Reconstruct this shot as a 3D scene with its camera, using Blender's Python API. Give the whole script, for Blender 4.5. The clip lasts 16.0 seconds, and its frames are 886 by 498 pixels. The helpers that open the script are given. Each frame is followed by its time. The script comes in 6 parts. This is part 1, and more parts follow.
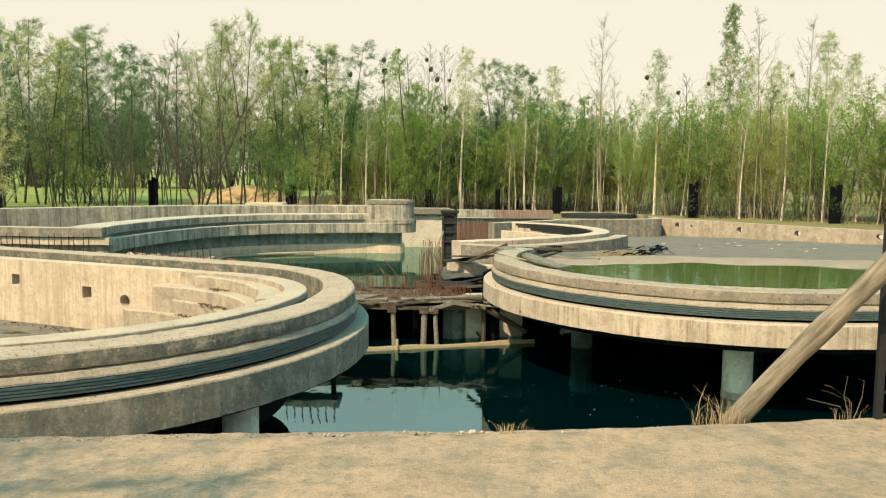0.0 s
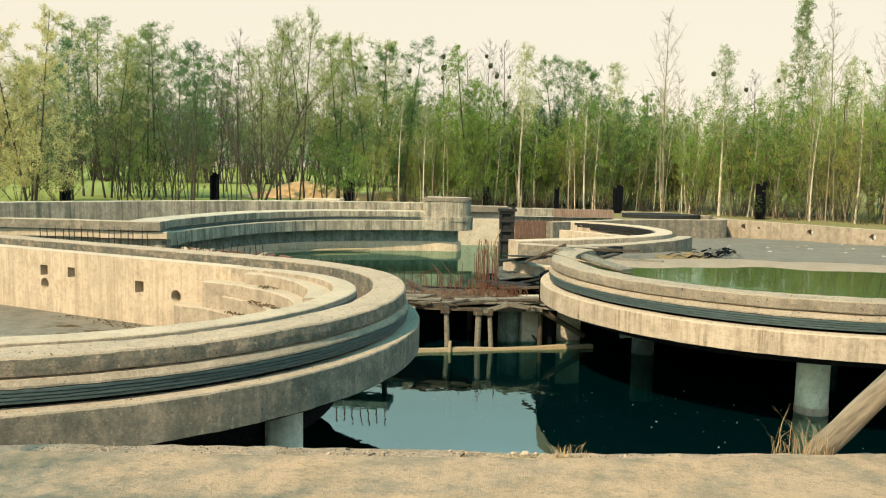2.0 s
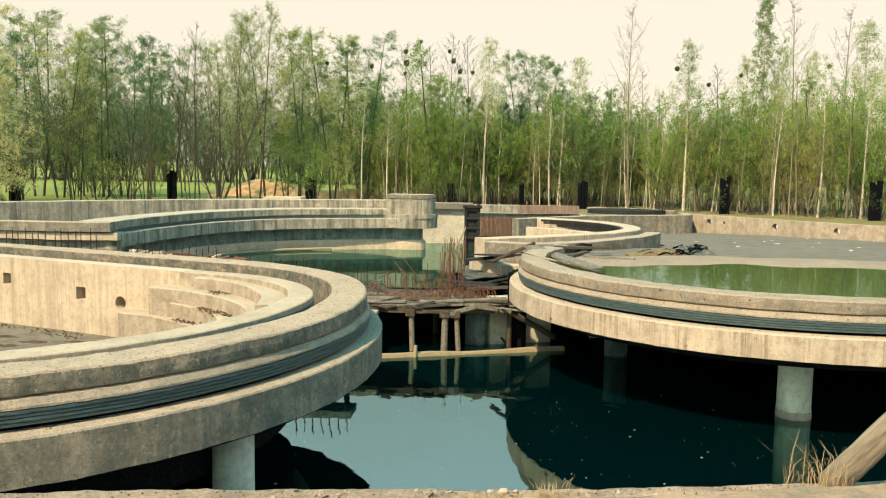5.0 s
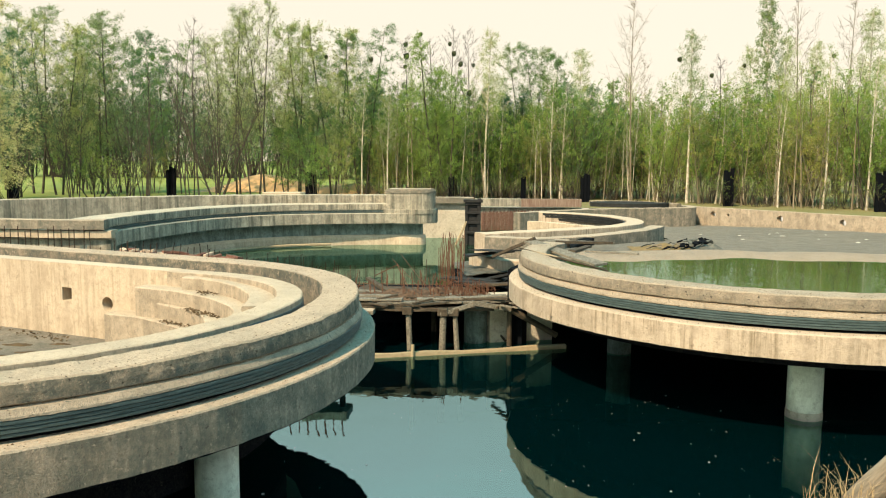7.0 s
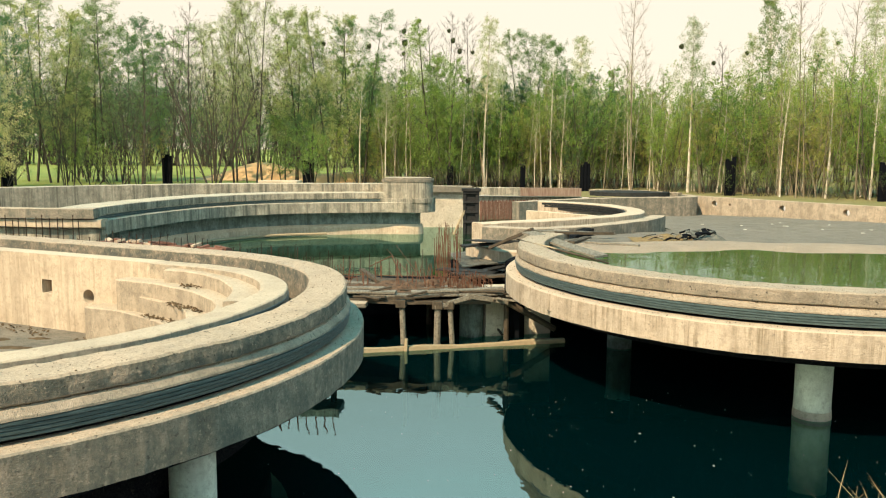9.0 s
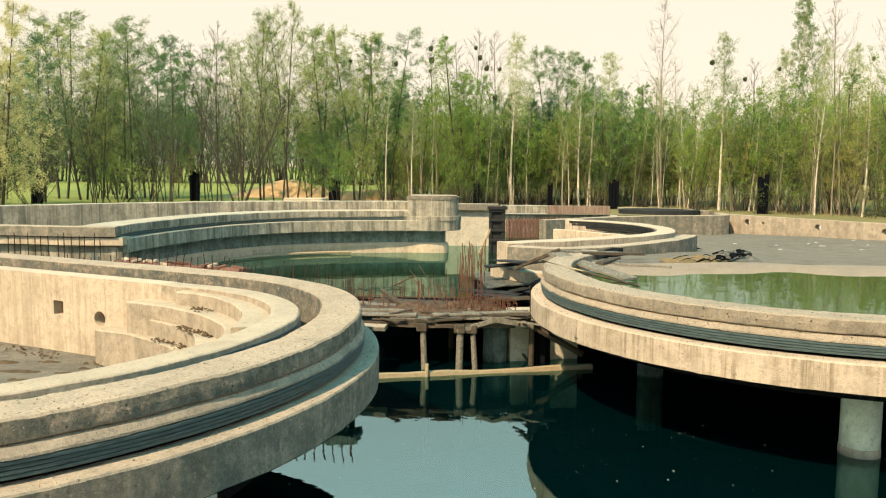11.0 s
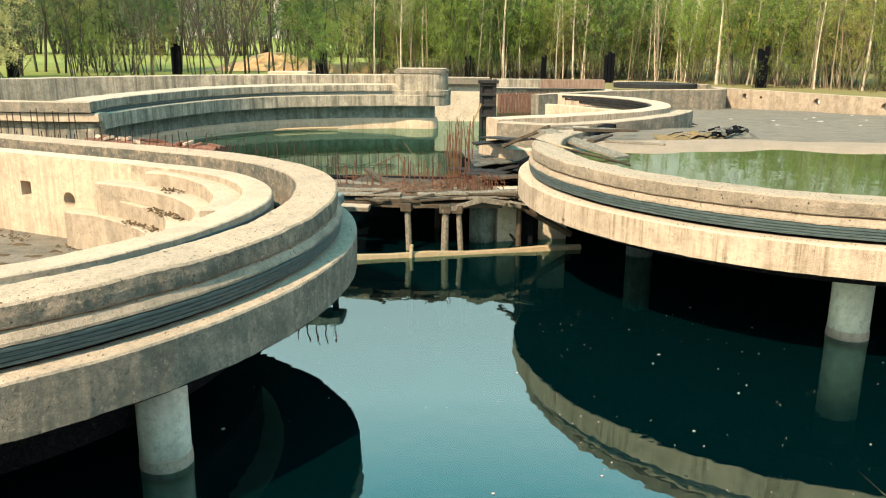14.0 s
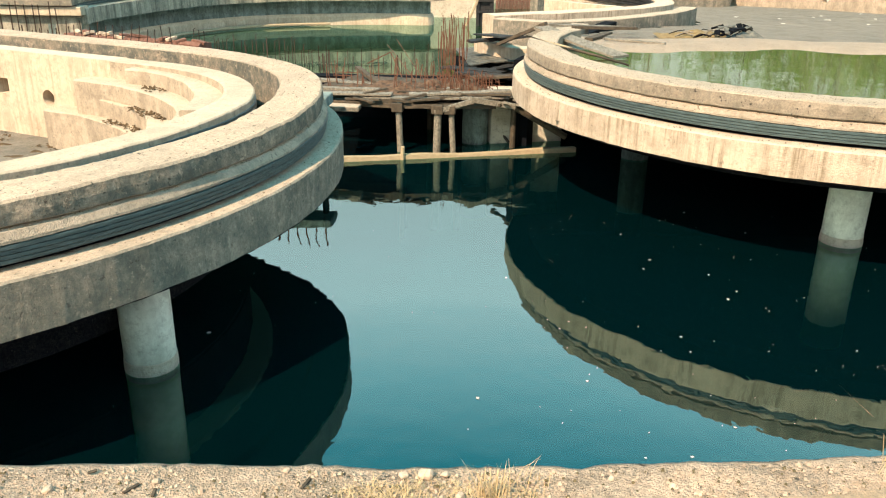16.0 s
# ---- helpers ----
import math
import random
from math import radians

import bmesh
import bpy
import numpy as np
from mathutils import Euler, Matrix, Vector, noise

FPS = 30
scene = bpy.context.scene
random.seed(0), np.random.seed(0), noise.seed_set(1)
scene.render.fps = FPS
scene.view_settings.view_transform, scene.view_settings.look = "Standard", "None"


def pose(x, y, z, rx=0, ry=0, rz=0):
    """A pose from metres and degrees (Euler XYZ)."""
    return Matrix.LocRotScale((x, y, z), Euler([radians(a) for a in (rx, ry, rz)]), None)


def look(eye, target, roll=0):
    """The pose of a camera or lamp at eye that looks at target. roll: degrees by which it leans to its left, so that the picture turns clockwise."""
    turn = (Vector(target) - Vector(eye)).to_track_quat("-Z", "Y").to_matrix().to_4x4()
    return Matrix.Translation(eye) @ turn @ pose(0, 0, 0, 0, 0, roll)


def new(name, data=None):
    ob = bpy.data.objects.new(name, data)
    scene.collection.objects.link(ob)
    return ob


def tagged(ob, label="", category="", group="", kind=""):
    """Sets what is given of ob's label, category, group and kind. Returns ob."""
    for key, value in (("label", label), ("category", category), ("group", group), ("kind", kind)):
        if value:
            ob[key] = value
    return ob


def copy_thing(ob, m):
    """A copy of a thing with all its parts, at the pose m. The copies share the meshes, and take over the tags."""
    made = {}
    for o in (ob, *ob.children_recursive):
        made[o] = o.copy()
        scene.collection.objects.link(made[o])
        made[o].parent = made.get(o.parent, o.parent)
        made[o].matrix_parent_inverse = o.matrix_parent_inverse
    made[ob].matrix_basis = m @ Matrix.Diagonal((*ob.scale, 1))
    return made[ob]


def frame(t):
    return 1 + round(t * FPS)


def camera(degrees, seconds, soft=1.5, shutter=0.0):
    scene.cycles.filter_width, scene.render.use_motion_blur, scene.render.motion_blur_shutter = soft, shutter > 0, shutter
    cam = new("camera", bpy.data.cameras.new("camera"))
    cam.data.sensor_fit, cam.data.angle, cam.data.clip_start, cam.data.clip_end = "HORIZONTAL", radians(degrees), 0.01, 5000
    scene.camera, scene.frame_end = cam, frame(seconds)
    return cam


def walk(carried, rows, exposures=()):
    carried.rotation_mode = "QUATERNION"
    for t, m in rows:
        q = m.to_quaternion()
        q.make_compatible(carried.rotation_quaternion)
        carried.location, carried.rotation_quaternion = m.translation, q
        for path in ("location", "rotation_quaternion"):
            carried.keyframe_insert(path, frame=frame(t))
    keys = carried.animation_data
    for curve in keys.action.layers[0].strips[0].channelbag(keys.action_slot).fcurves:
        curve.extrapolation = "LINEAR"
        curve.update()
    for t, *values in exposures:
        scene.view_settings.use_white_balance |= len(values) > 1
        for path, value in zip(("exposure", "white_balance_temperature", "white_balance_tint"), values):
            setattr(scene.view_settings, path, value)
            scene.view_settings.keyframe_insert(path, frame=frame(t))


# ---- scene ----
cam = camera(57.3, 16.0, 1.15)
PATH = [
    (0, (0.266, 0.112, 1.702), (0.189, 2.101, 1.516), 0.6),
    (0.5, (0.285, 0.271, 1.7), (0.172, 2.26, 1.514), 0.9),
    (1, (0.293, 0.39, 1.701), (0.134, 2.375, 1.517), 1.2),
    (1.5, (0.288, 0.505, 1.696), (0.09, 2.486, 1.508), 1.3),
    (2, (0.277, 0.601, 1.689), (0.059, 2.579, 1.495), 1.1),
    (2.5, (0.253, 0.717, 1.684), (0.041, 2.696, 1.488), 0.7),
    (3, (0.227, 0.851, 1.686), (0.036, 2.832, 1.49), 0.4),
    (3.5, (0.211, 0.956, 1.688), (0.05, 2.939, 1.491), 0.2),
    (4, (0.205, 1.057, 1.684), (0.067, 3.042, 1.486), 0.3),
    (4.2, (0.179, 1.119, 1.674), (0.054, 3.105, 1.475), 0.7),
    (6.5, (0.278, 1.635, 1.665), (0.133, 3.619, 1.462), 0.7),
    (7, (0.276, 1.757, 1.666), (0.138, 3.74, 1.451), 0.3),
    (7.5, (0.277, 1.896, 1.671), (0.142, 3.879, 1.45), -0.2),
    (8, (0.28, 1.992, 1.67), (0.149, 3.975, 1.44), -0.5),
    (8.5, (0.3, 2.108, 1.656), (0.169, 4.09, 1.415), -0.3),
    (9, (0.327, 2.232, 1.657), (0.19, 4.212, 1.414), 0.4),
    (11.5, (0.371, 2.825, 1.675), (0.161, 4.804, 1.478), 0.3),
    (12, (0.371, 2.884, 1.677), (0.174, 4.861, 1.454), 0.0),
    (12.5, (0.375, 2.944, 1.67), (0.194, 4.915, 1.387), -0.1),
    (13, (0.388, 3.023, 1.655), (0.214, 4.982, 1.291), -0.0),
    (13.5, (0.419, 3.115, 1.65), (0.242, 5.058, 1.209), 0.2),
    (14, (0.45, 3.187, 1.658), (0.27, 5.115, 1.155), 0.4),
    (14.5, (0.486, 3.262, 1.658), (0.307, 5.171, 1.091), 0.8),
    (15, (0.51, 3.32, 1.639), (0.336, 5.208, 1.003), 1.1),
    (15.5, (0.52, 3.344, 1.636), (0.351, 5.211, 0.939), 1.0),
    (16, (0.522, 3.362, 1.632), (0.358, 5.216, 0.898), 0.8),
]
walk(cam, [(t, look(eye, target, roll)) for t, eye, target, roll in PATH], [(0.0, 0.66, 6450, 3), (4.0, 0.70, 6450, 4), (9.0, 0.80, 6500, 6), (12.3, 0.76, 6650, 8), (13.2, 0.98, 6550, 10), (14.0, 1.08, 6500, 11), (15.0, 1.13, 6450, 13), (16.0, 1.16, 6450, 14)])

# ---- world and sun ----
SUN_FROM = Vector((-0.50, -0.85, 1.0)).normalized()
world = bpy.data.worlds.new("spring_sky")
scene.world = world
world.use_nodes = True
wn, wl = world.node_tree.nodes, world.node_tree.links
wn.clear()
sky = wn.new("ShaderNodeTexSky")
sky.sky_type, sky.sun_disc = "NISHITA", False
sky.sun_elevation = math.asin(SUN_FROM.z)
sky.sun_rotation = math.atan2(SUN_FROM.x, SUN_FROM.y)
sky.air_density, sky.dust_density, sky.ozone_density = 1.0, 2.0, 1.0
wgeo = wn.new("ShaderNodeTexCoord")
wsep = wn.new("ShaderNodeSeparateXYZ")
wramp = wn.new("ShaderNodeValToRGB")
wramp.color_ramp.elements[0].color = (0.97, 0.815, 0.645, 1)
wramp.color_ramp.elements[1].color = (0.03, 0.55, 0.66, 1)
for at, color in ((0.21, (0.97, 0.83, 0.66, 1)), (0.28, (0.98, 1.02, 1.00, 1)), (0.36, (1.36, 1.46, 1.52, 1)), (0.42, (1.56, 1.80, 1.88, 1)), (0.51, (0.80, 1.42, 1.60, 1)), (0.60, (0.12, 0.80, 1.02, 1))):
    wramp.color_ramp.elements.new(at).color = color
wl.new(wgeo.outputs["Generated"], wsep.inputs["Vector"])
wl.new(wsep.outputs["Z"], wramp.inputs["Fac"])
wdim = wn.new("ShaderNodeVectorMath")
wdim.operation = "SCALE"
wdim.inputs["Scale"].default_value = 0.10
wl.new(sky.outputs["Color"], wdim.inputs[0])
wtint = wn.new("ShaderNodeMix")
wtint.data_type = "RGBA"
wtint.inputs["Factor"].default_value = 0.15
wbg = wn.new("ShaderNodeBackground")
wbg.inputs["Strength"].default_value = 0.72
wout = wn.new("ShaderNodeOutputWorld")
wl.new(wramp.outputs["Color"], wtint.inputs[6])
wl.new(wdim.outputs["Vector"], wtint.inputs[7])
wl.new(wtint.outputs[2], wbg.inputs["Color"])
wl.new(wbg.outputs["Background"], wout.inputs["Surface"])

sun = new("sun", bpy.data.lights.new("sun", "SUN"))
sun.data.energy, sun.data.angle, sun.data.color = 5.0, radians(0.5), (1.0, 0.735, 0.49)
sun.matrix_world = look(SUN_FROM * 60, (0, 0, 0))

# ---- materials ----


class Nodes:
    """A small wrapper to wire a node material."""

    def __init__(self, name):
        self.mat = bpy.data.materials.new(name)
        self.mat.use_nodes = True
        self.t = self.mat.node_tree
        self.bsdf = self.t.nodes["Principled BSDF"]
        self.out = self.t.nodes["Material Output"]

    def node(self, kind, **inputs):
        n = self.t.nodes.new(kind)
        for key, value in inputs.items():
            self.put(n.inputs[key.replace("_", " ")], value)
        return n

    def put(self, socket, value):
        if hasattr(value, "is_output"):
            self.t.links.new(value, socket)
        else:
            socket.default_value = value

    def coords(self, scale=(1, 1, 1)):
        g = self.t.nodes.new("ShaderNodeNewGeometry")
        m = self.node("ShaderNodeMapping", Scale=scale)
        self.t.links.new(g.outputs["Position"], m.inputs["Vector"])
        return m.outputs["Vector"]

    def local(self, scale=(1, 1, 1)):
        g = self.t.nodes.new("ShaderNodeTexCoord")
        m = self.node("ShaderNodeMapping", Scale=scale)
        self.t.links.new(g.outputs["Object"], m.inputs["Vector"])
        return m.outputs["Vector"]

    def noise(self, vector, scale, detail=5.0, rough=0.6, lo=0.35, hi=0.65):
        n = self.node("ShaderNodeTexNoise", Vector=vector, Scale=scale, Detail=detail, Roughness=rough)
        r = self.node("ShaderNodeMapRange", Value=n.outputs["Fac"])
        r.inputs["From Min"].default_value, r.inputs["From Max"].default_value = lo, hi
        return r.outputs["Result"]

    def mix(self, fac, a, b, blend="MIX"):
        n = self.t.nodes.new("ShaderNodeMix")
        n.data_type, n.blend_type = "RGBA", blend
        self.put(n.inputs[0], fac)
        self.put(n.inputs[6], a)
        self.put(n.inputs[7], b)
        return n.outputs[2]

    def mul(self, a, b, op="MULTIPLY"):
        n = self.t.nodes.new("ShaderNodeMath")
        n.operation = op
        self.put(n.inputs[0], a)
        self.put(n.inputs[1], b)
        return n.outputs[0]

    def bump(self, height, strength=0.4, distance=0.02):
        b = self.node("ShaderNodeBump", Height=height, Strength=strength, Distance=distance)
        self.t.links.new(b.outputs["Normal"], self.bsdf.inputs["Normal"])

    def done(self, color, rough=0.8, metal=0.0):
        self.put(self.bsdf.inputs["Base Color"], color)
        self.put(self.bsdf.inputs["Roughness"], rough)
        self.put(self.bsdf.inputs["Metallic"], metal)
        self.put(self.bsdf.inputs["Specular IOR Level"], 0.25)
        return self.mat


def rgb(r, g, b):
    return (r, g, b, 1.0)


def concrete(name, light, mid, dark, streaks=0.5, moss=0.0, grain=0.35, side_mottle=0.0, pit=0.6, rain=0.0, relief=0.85, washed=0.0, flat=0.4):
    """Weathered cast concrete: cloudy tone, soft runs down upright faces, blotches, pits and sand grain."""
    n = Nodes(name)
    w = n.coords()
    soil = n.mix(0.4, dark, rgb(0.07, 0.065, 0.05))
    base = n.mix(n.noise(w, 0.7, 7, 0.65), light, mid)
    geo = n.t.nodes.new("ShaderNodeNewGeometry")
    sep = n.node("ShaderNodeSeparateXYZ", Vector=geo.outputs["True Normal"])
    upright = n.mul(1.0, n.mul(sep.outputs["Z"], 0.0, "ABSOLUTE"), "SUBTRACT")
    # Blotches are weaker on level faces than on upright ones.
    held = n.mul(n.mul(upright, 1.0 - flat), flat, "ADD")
    base = n.mix(n.mul(n.mul(n.noise(w, 2.6, 10, 0.72, 0.46, 0.66), 0.85), held), base, dark)
    base = n.mix(n.mul(n.mul(n.noise(w, 11.0, 8, 0.78, 0.50, 0.68), 0.75), held), base, soil)
    if streaks:
        bent = n.node("ShaderNodeVectorMath")
        bent.operation = "ADD"
        wob = n.node("ShaderNodeTexNoise", Vector=w, Scale=2.3, Detail=3.0)
        n.put(bent.inputs[0], n.coords((4.5, 4.5, 0.30)))
        n.put(bent.inputs[1], wob.outputs["Color"])
        run = n.noise(bent.outputs["Vector"], 1.0, 7, 0.75, 0.45, 0.62)
        base = n.mix(n.mul(n.mul(run, upright), streaks), base, soil)
        thin = n.mul(n.noise(n.coords((19, 19, 0.7)), 1.0, 3, 0.6, 0.58, 0.76), n.noise(w, 1.3, 4, 0.6, 0.45, 0.65))
        base = n.mix(n.mul(n.mul(thin, upright), streaks), base, soil)
    if rain:
        fall = n.mul(n.noise(n.coords((17, 17, 0.55)), 1.0, 6, 0.74, 0.47, 0.62), n.noise(n.coords((2.2, 2.2, 2.6)), 1.0, 6, 0.65, 0.36, 0.56))
        base = n.mix(n.mul(n.mul(fall, upright), rain), base, n.mix(0.45, rgb(0.22, 0.17, 0.10), soil))
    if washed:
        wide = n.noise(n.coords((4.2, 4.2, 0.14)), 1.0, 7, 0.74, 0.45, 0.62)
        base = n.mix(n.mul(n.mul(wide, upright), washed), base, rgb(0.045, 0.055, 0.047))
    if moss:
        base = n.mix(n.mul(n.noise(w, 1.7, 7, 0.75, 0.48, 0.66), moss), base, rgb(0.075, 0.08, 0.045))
    # Dark and pale mottling on upright faces only; level faces stay clear.
    if side_mottle:
        base = n.mix(n.mul(n.mul(n.noise(w, 5.0, 9, 0.78, 0.32, 0.58), upright), side_mottle), base, rgb(0.085, 0.098, 0.083))
        base = n.mix(n.mul(n.mul(n.noise(w, 19.0, 5, 0.7, 0.58, 0.66), upright), side_mottle * 0.6), base, light)
    speck = n.noise(w, 48.0, 4, 0.85, 0.42, 0.60)
    base = n.mix(n.mul(speck, grain), base, n.mix(0.6, base, rgb(0.07, 0.062, 0.05)))
    holes = n.noise(w, 24.0, 3, 0.6, 0.64, 0.70)
    base = n.mix(n.mul(holes, pit), base, rgb(0.055, 0.05, 0.04))
    chips = n.noise(w, 7.0, 6, 0.75, 0.25, 0.6)
    pits = n.noise(w, 26.0, 5, 0.75, 0.28, 0.55)
    height = n.mul(n.mul(n.mul(pits, 0.6), n.mul(chips, 0.7), "ADD"), n.mul(n.mul(n.noise(w, 110, 2), 0.5), n.mul(holes, pit), "SUBTRACT"), "ADD")
    n.bump(height, relief, 0.018)
    return n.done(base, 0.88)


M_CONC = concrete("weathered_concrete", rgb(0.50, 0.41, 0.31), rgb(0.41, 0.34, 0.255), rgb(0.18, 0.165, 0.125), 0.75, 0, 0.5, 0.70, 0.6, 0, 0.5, 0.30)
M_STEP = concrete("dusty_step_concrete", rgb(0.528, 0.44, 0.328), rgb(0.448, 0.372, 0.276), rgb(0.288, 0.24, 0.176), 0.5, 0, 0.3, 0.22, 0.4, 0.25, 0.5)
M_RIM = concrete("mottled_grey_concrete", rgb(0.56, 0.445, 0.325), rgb(0.47, 0.38, 0.28), rgb(0.22, 0.195, 0.145), 0.6, 0.06, 0.55, 1.0, 0.9, 0, 0.65, 0.30)
M_RIMPALE = concrete("pitted_cream_concrete", rgb(0.528, 0.44, 0.328), rgb(0.44, 0.364, 0.268), rgb(0.288, 0.24, 0.176), 0.35, 0.12, 0.6, 0.45, 1.0, 0.3, 0.7)
M_PALE = concrete("lime_pale_concrete", rgb(0.544, 0.452, 0.336), rgb(0.48, 0.4, 0.296), rgb(0.4, 0.328, 0.236), 0.4, 0, 0.2, 0, 0.25, 0.6, 0.4)
M_STREAK = concrete("rain_streaked_pale_concrete", rgb(0.55, 0.455, 0.345), rgb(0.49, 0.405, 0.305), rgb(0.37, 0.305, 0.225), 0.3, 0, 0.25, 0, 0.35, 1.0, 0.45)
M_COLUMN = concrete("smooth_column_concrete", rgb(0.74, 0.78, 0.68), rgb(0.66, 0.70, 0.61), rgb(0.44, 0.47, 0.40), 0.35, 0, 0.10, 0, 0.15, 0, 0.2)
M_OLD = concrete("dirty_old_concrete", rgb(0.62, 0.555, 0.43), rgb(0.53, 0.48, 0.375), rgb(0.27, 0.26, 0.21), 0.4, 0.04, 0.35, 0.2, 0.6, 0.5, 0.85, 0.75)
# Dark teal concrete that carries shade in its colour.
M_SHADE = concrete("shade_teal_concrete", rgb(0.30, 0.38, 0.36), rgb(0.21, 0.28, 0.265), rgb(0.09, 0.13, 0.125), 0.8, 0.1)
# Near-black base colour paints the shade under the basins into the concrete.
M_UNDER = concrete("black_shade_underside", rgb(0.007, 0.008, 0.013), rgb(0.005, 0.006, 0.010), rgb(0.003, 0.004, 0.007), 0.0)
M_FLOOR = concrete("grey_silted_concrete", rgb(0.24, 0.212, 0.168), rgb(0.188, 0.168, 0.136), rgb(0.112, 0.102, 0.084), 0.0, 0.25, 0.35, 0, 0.4, 0, 0.6, 0.0, 1.0)
M_SLAB = concrete("worn_slab_concrete", rgb(0.44, 0.30, 0.19), rgb(0.36, 0.262, 0.175), rgb(0.19, 0.17, 0.125), 0.0, 0.40, 0.40, 0, 0.25, 0, 0.4, 0.0, 1.0)
M_SILT = concrete("dried_tan_silt", rgb(0.44, 0.352, 0.26), rgb(0.376, 0.304, 0.228), rgb(0.248, 0.204, 0.156), 0.0, 0.1, 0.4)
M_LIME = concrete("lime_white_crust", rgb(0.64, 0.592, 0.48), rgb(0.592, 0.544, 0.432), rgb(0.44, 0.392, 0.296), 0.0, 0, 0.2, 0, 0.3)


# Sheen cut so that the painted shade stays black.
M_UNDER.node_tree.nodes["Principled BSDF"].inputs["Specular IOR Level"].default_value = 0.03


def plain(name, a, b, scale=6.0, rough=0.75, metal=0.0, stretch=(1, 1, 1), bump=0.3):
    n = Nodes(name)
    w = n.local(stretch)
    f = n.noise(w, scale, 6, 0.65, 0.3, 0.7)
    n.bump(f, bump, 0.01)
    return n.done(n.mix(f, a, b), rough, metal)


M_BAND = plain("black_rubber_band", rgb(0.030, 0.048, 0.050), rgb(0.070, 0.105, 0.106), 9, 0.45, 0, (1, 1, 6))
M_WOOD = plain("grey_weathered_timber", rgb(0.075, 0.07, 0.056), rgb(0.25, 0.225, 0.175), 5, 0.85, 0, (6, 1.2, 6))
M_WOODDARK = plain("dark_rotten_timber", rgb(0.036, 0.0296, 0.0216), rgb(0.088, 0.0704, 0.048), 5, 0.9, 0, (3, 1.2, 3))
M_WOODPALE = plain("pale_sun_bleached_timber", rgb(0.264, 0.212, 0.132), rgb(0.376, 0.308, 0.2), 5, 0.85, 0, (2, 5, 5))
M_RUST = plain("rusty_steel", rgb(0.065, 0.031, 0.02), rgb(0.15, 0.072, 0.042), 14, 0.85, 0.1)
M_RUSTDARK = plain("dark_rusty_steel", rgb(0.028, 0.0208, 0.0176), rgb(0.072, 0.044, 0.0304), 14, 0.85, 0.3)
# Tarred wood of the posts, also the black that paints shaded gaps.
M_BLACK = plain("black_wood_and_shade", rgb(0.002, 0.003, 0.0045), rgb(0.006, 0.007, 0.009), 7, 0.9, 0, (4, 4, 1))
M_BRICKRED = plain("red_rusted_sheeting", rgb(0.085, 0.04, 0.028), rgb(0.19, 0.10, 0.072), 3, 0.9, 0, (9, 9, 0.9))
M_REDBEAM = plain("rust_stained_concrete_beam", rgb(0.12, 0.07, 0.052), rgb(0.27, 0.21, 0.16), 2.2, 0.9, 0, (6, 6, 0.8))
M_GREENGATE = plain("dark_painted_steel", rgb(0.006, 0.007, 0.008), rgb(0.022, 0.022, 0.021), 9, 0.7, 0)
M_CLAY = plain("orange_clay", rgb(0.44, 0.265, 0.12), rgb(0.56, 0.37, 0.19), 0.6, 0.95)
M_STRAW = plain("dry_straw_grass", rgb(0.336, 0.24, 0.12), rgb(0.496, 0.384, 0.224), 4, 0.9)
M_TARP = plain("black_plastic_sheet", rgb(0.010, 0.012, 0.013), rgb(0.030, 0.032, 0.031), 6, 0.85)
M_WETLEAF = plain("yellow_brown_leaf_mat", rgb(0.104, 0.072, 0.032), rgb(0.24, 0.176, 0.08), 14, 0.9)
M_GREYPILE = plain("grey_wet_rags", rgb(0.03, 0.035, 0.033), rgb(0.15, 0.15, 0.125), 9, 0.8)
M_RUBBLE = plain("rust_brown_rubble", rgb(0.03, 0.022, 0.016), rgb(0.13, 0.082, 0.052), 9, 0.95)
M_PEBBLE = plain("grey_grit", rgb(0.26, 0.20, 0.145), rgb(0.54, 0.43, 0.32), 12, 0.9)
M_GRAVEL = concrete("gravelly_broken_concrete", rgb(0.60, 0.45, 0.325), rgb(0.50, 0.38, 0.275), rgb(0.25, 0.205, 0.15), 0.0, 0.40, 0.7, 0, 0.8, 0, 0.85, 0.0, 0.9)
M_MOSS = plain("brown_dry_moss", rgb(0.056, 0.048, 0.024), rgb(0.152, 0.12, 0.064), 30, 0.95)
# Green puts the water's tinted light into the submerged shafts.
M_SUNKGREEN = plain("green_underwater_tint", rgb(0.16, 0.52, 0.14), rgb(0.30, 0.72, 0.22), 6, 0.7)
M_DRYLEAF = plain("brown_dry_leaves", rgb(0.048, 0.0336, 0.0176), rgb(0.112, 0.076, 0.04), 8, 0.9)
M_WHITE = plain("white_litter", rgb(0.44, 0.416, 0.352), rgb(0.56, 0.528, 0.464), 8, 0.7)
M_MUD = plain("dark_pond_mud", rgb(0.004, 0.008, 0.007), rgb(0.010, 0.016, 0.011), 0.8, 0.95)
M_BARK = plain("grey_brown_bark", rgb(0.032, 0.028, 0.023), rgb(0.085, 0.073, 0.056), 3, 0.9, 0, (3, 3, 0.6))
M_BARKTAN = plain("olive_tan_bark", rgb(0.10, 0.085, 0.055), rgb(0.26, 0.22, 0.15), 3, 0.9, 0, (3, 3, 0.6))
M_BARKPALE = plain("pale_birch_bark", rgb(0.22, 0.195, 0.15), rgb(0.72, 0.65, 0.52), 2.2, 0.8, 0, (2, 2, 2.2))
M_NEST = plain("dark_mistletoe", rgb(0.025, 0.035, 0.016), rgb(0.05, 0.06, 0.028), 5, 0.9)


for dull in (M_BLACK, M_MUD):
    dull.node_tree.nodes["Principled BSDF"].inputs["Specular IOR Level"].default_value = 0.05


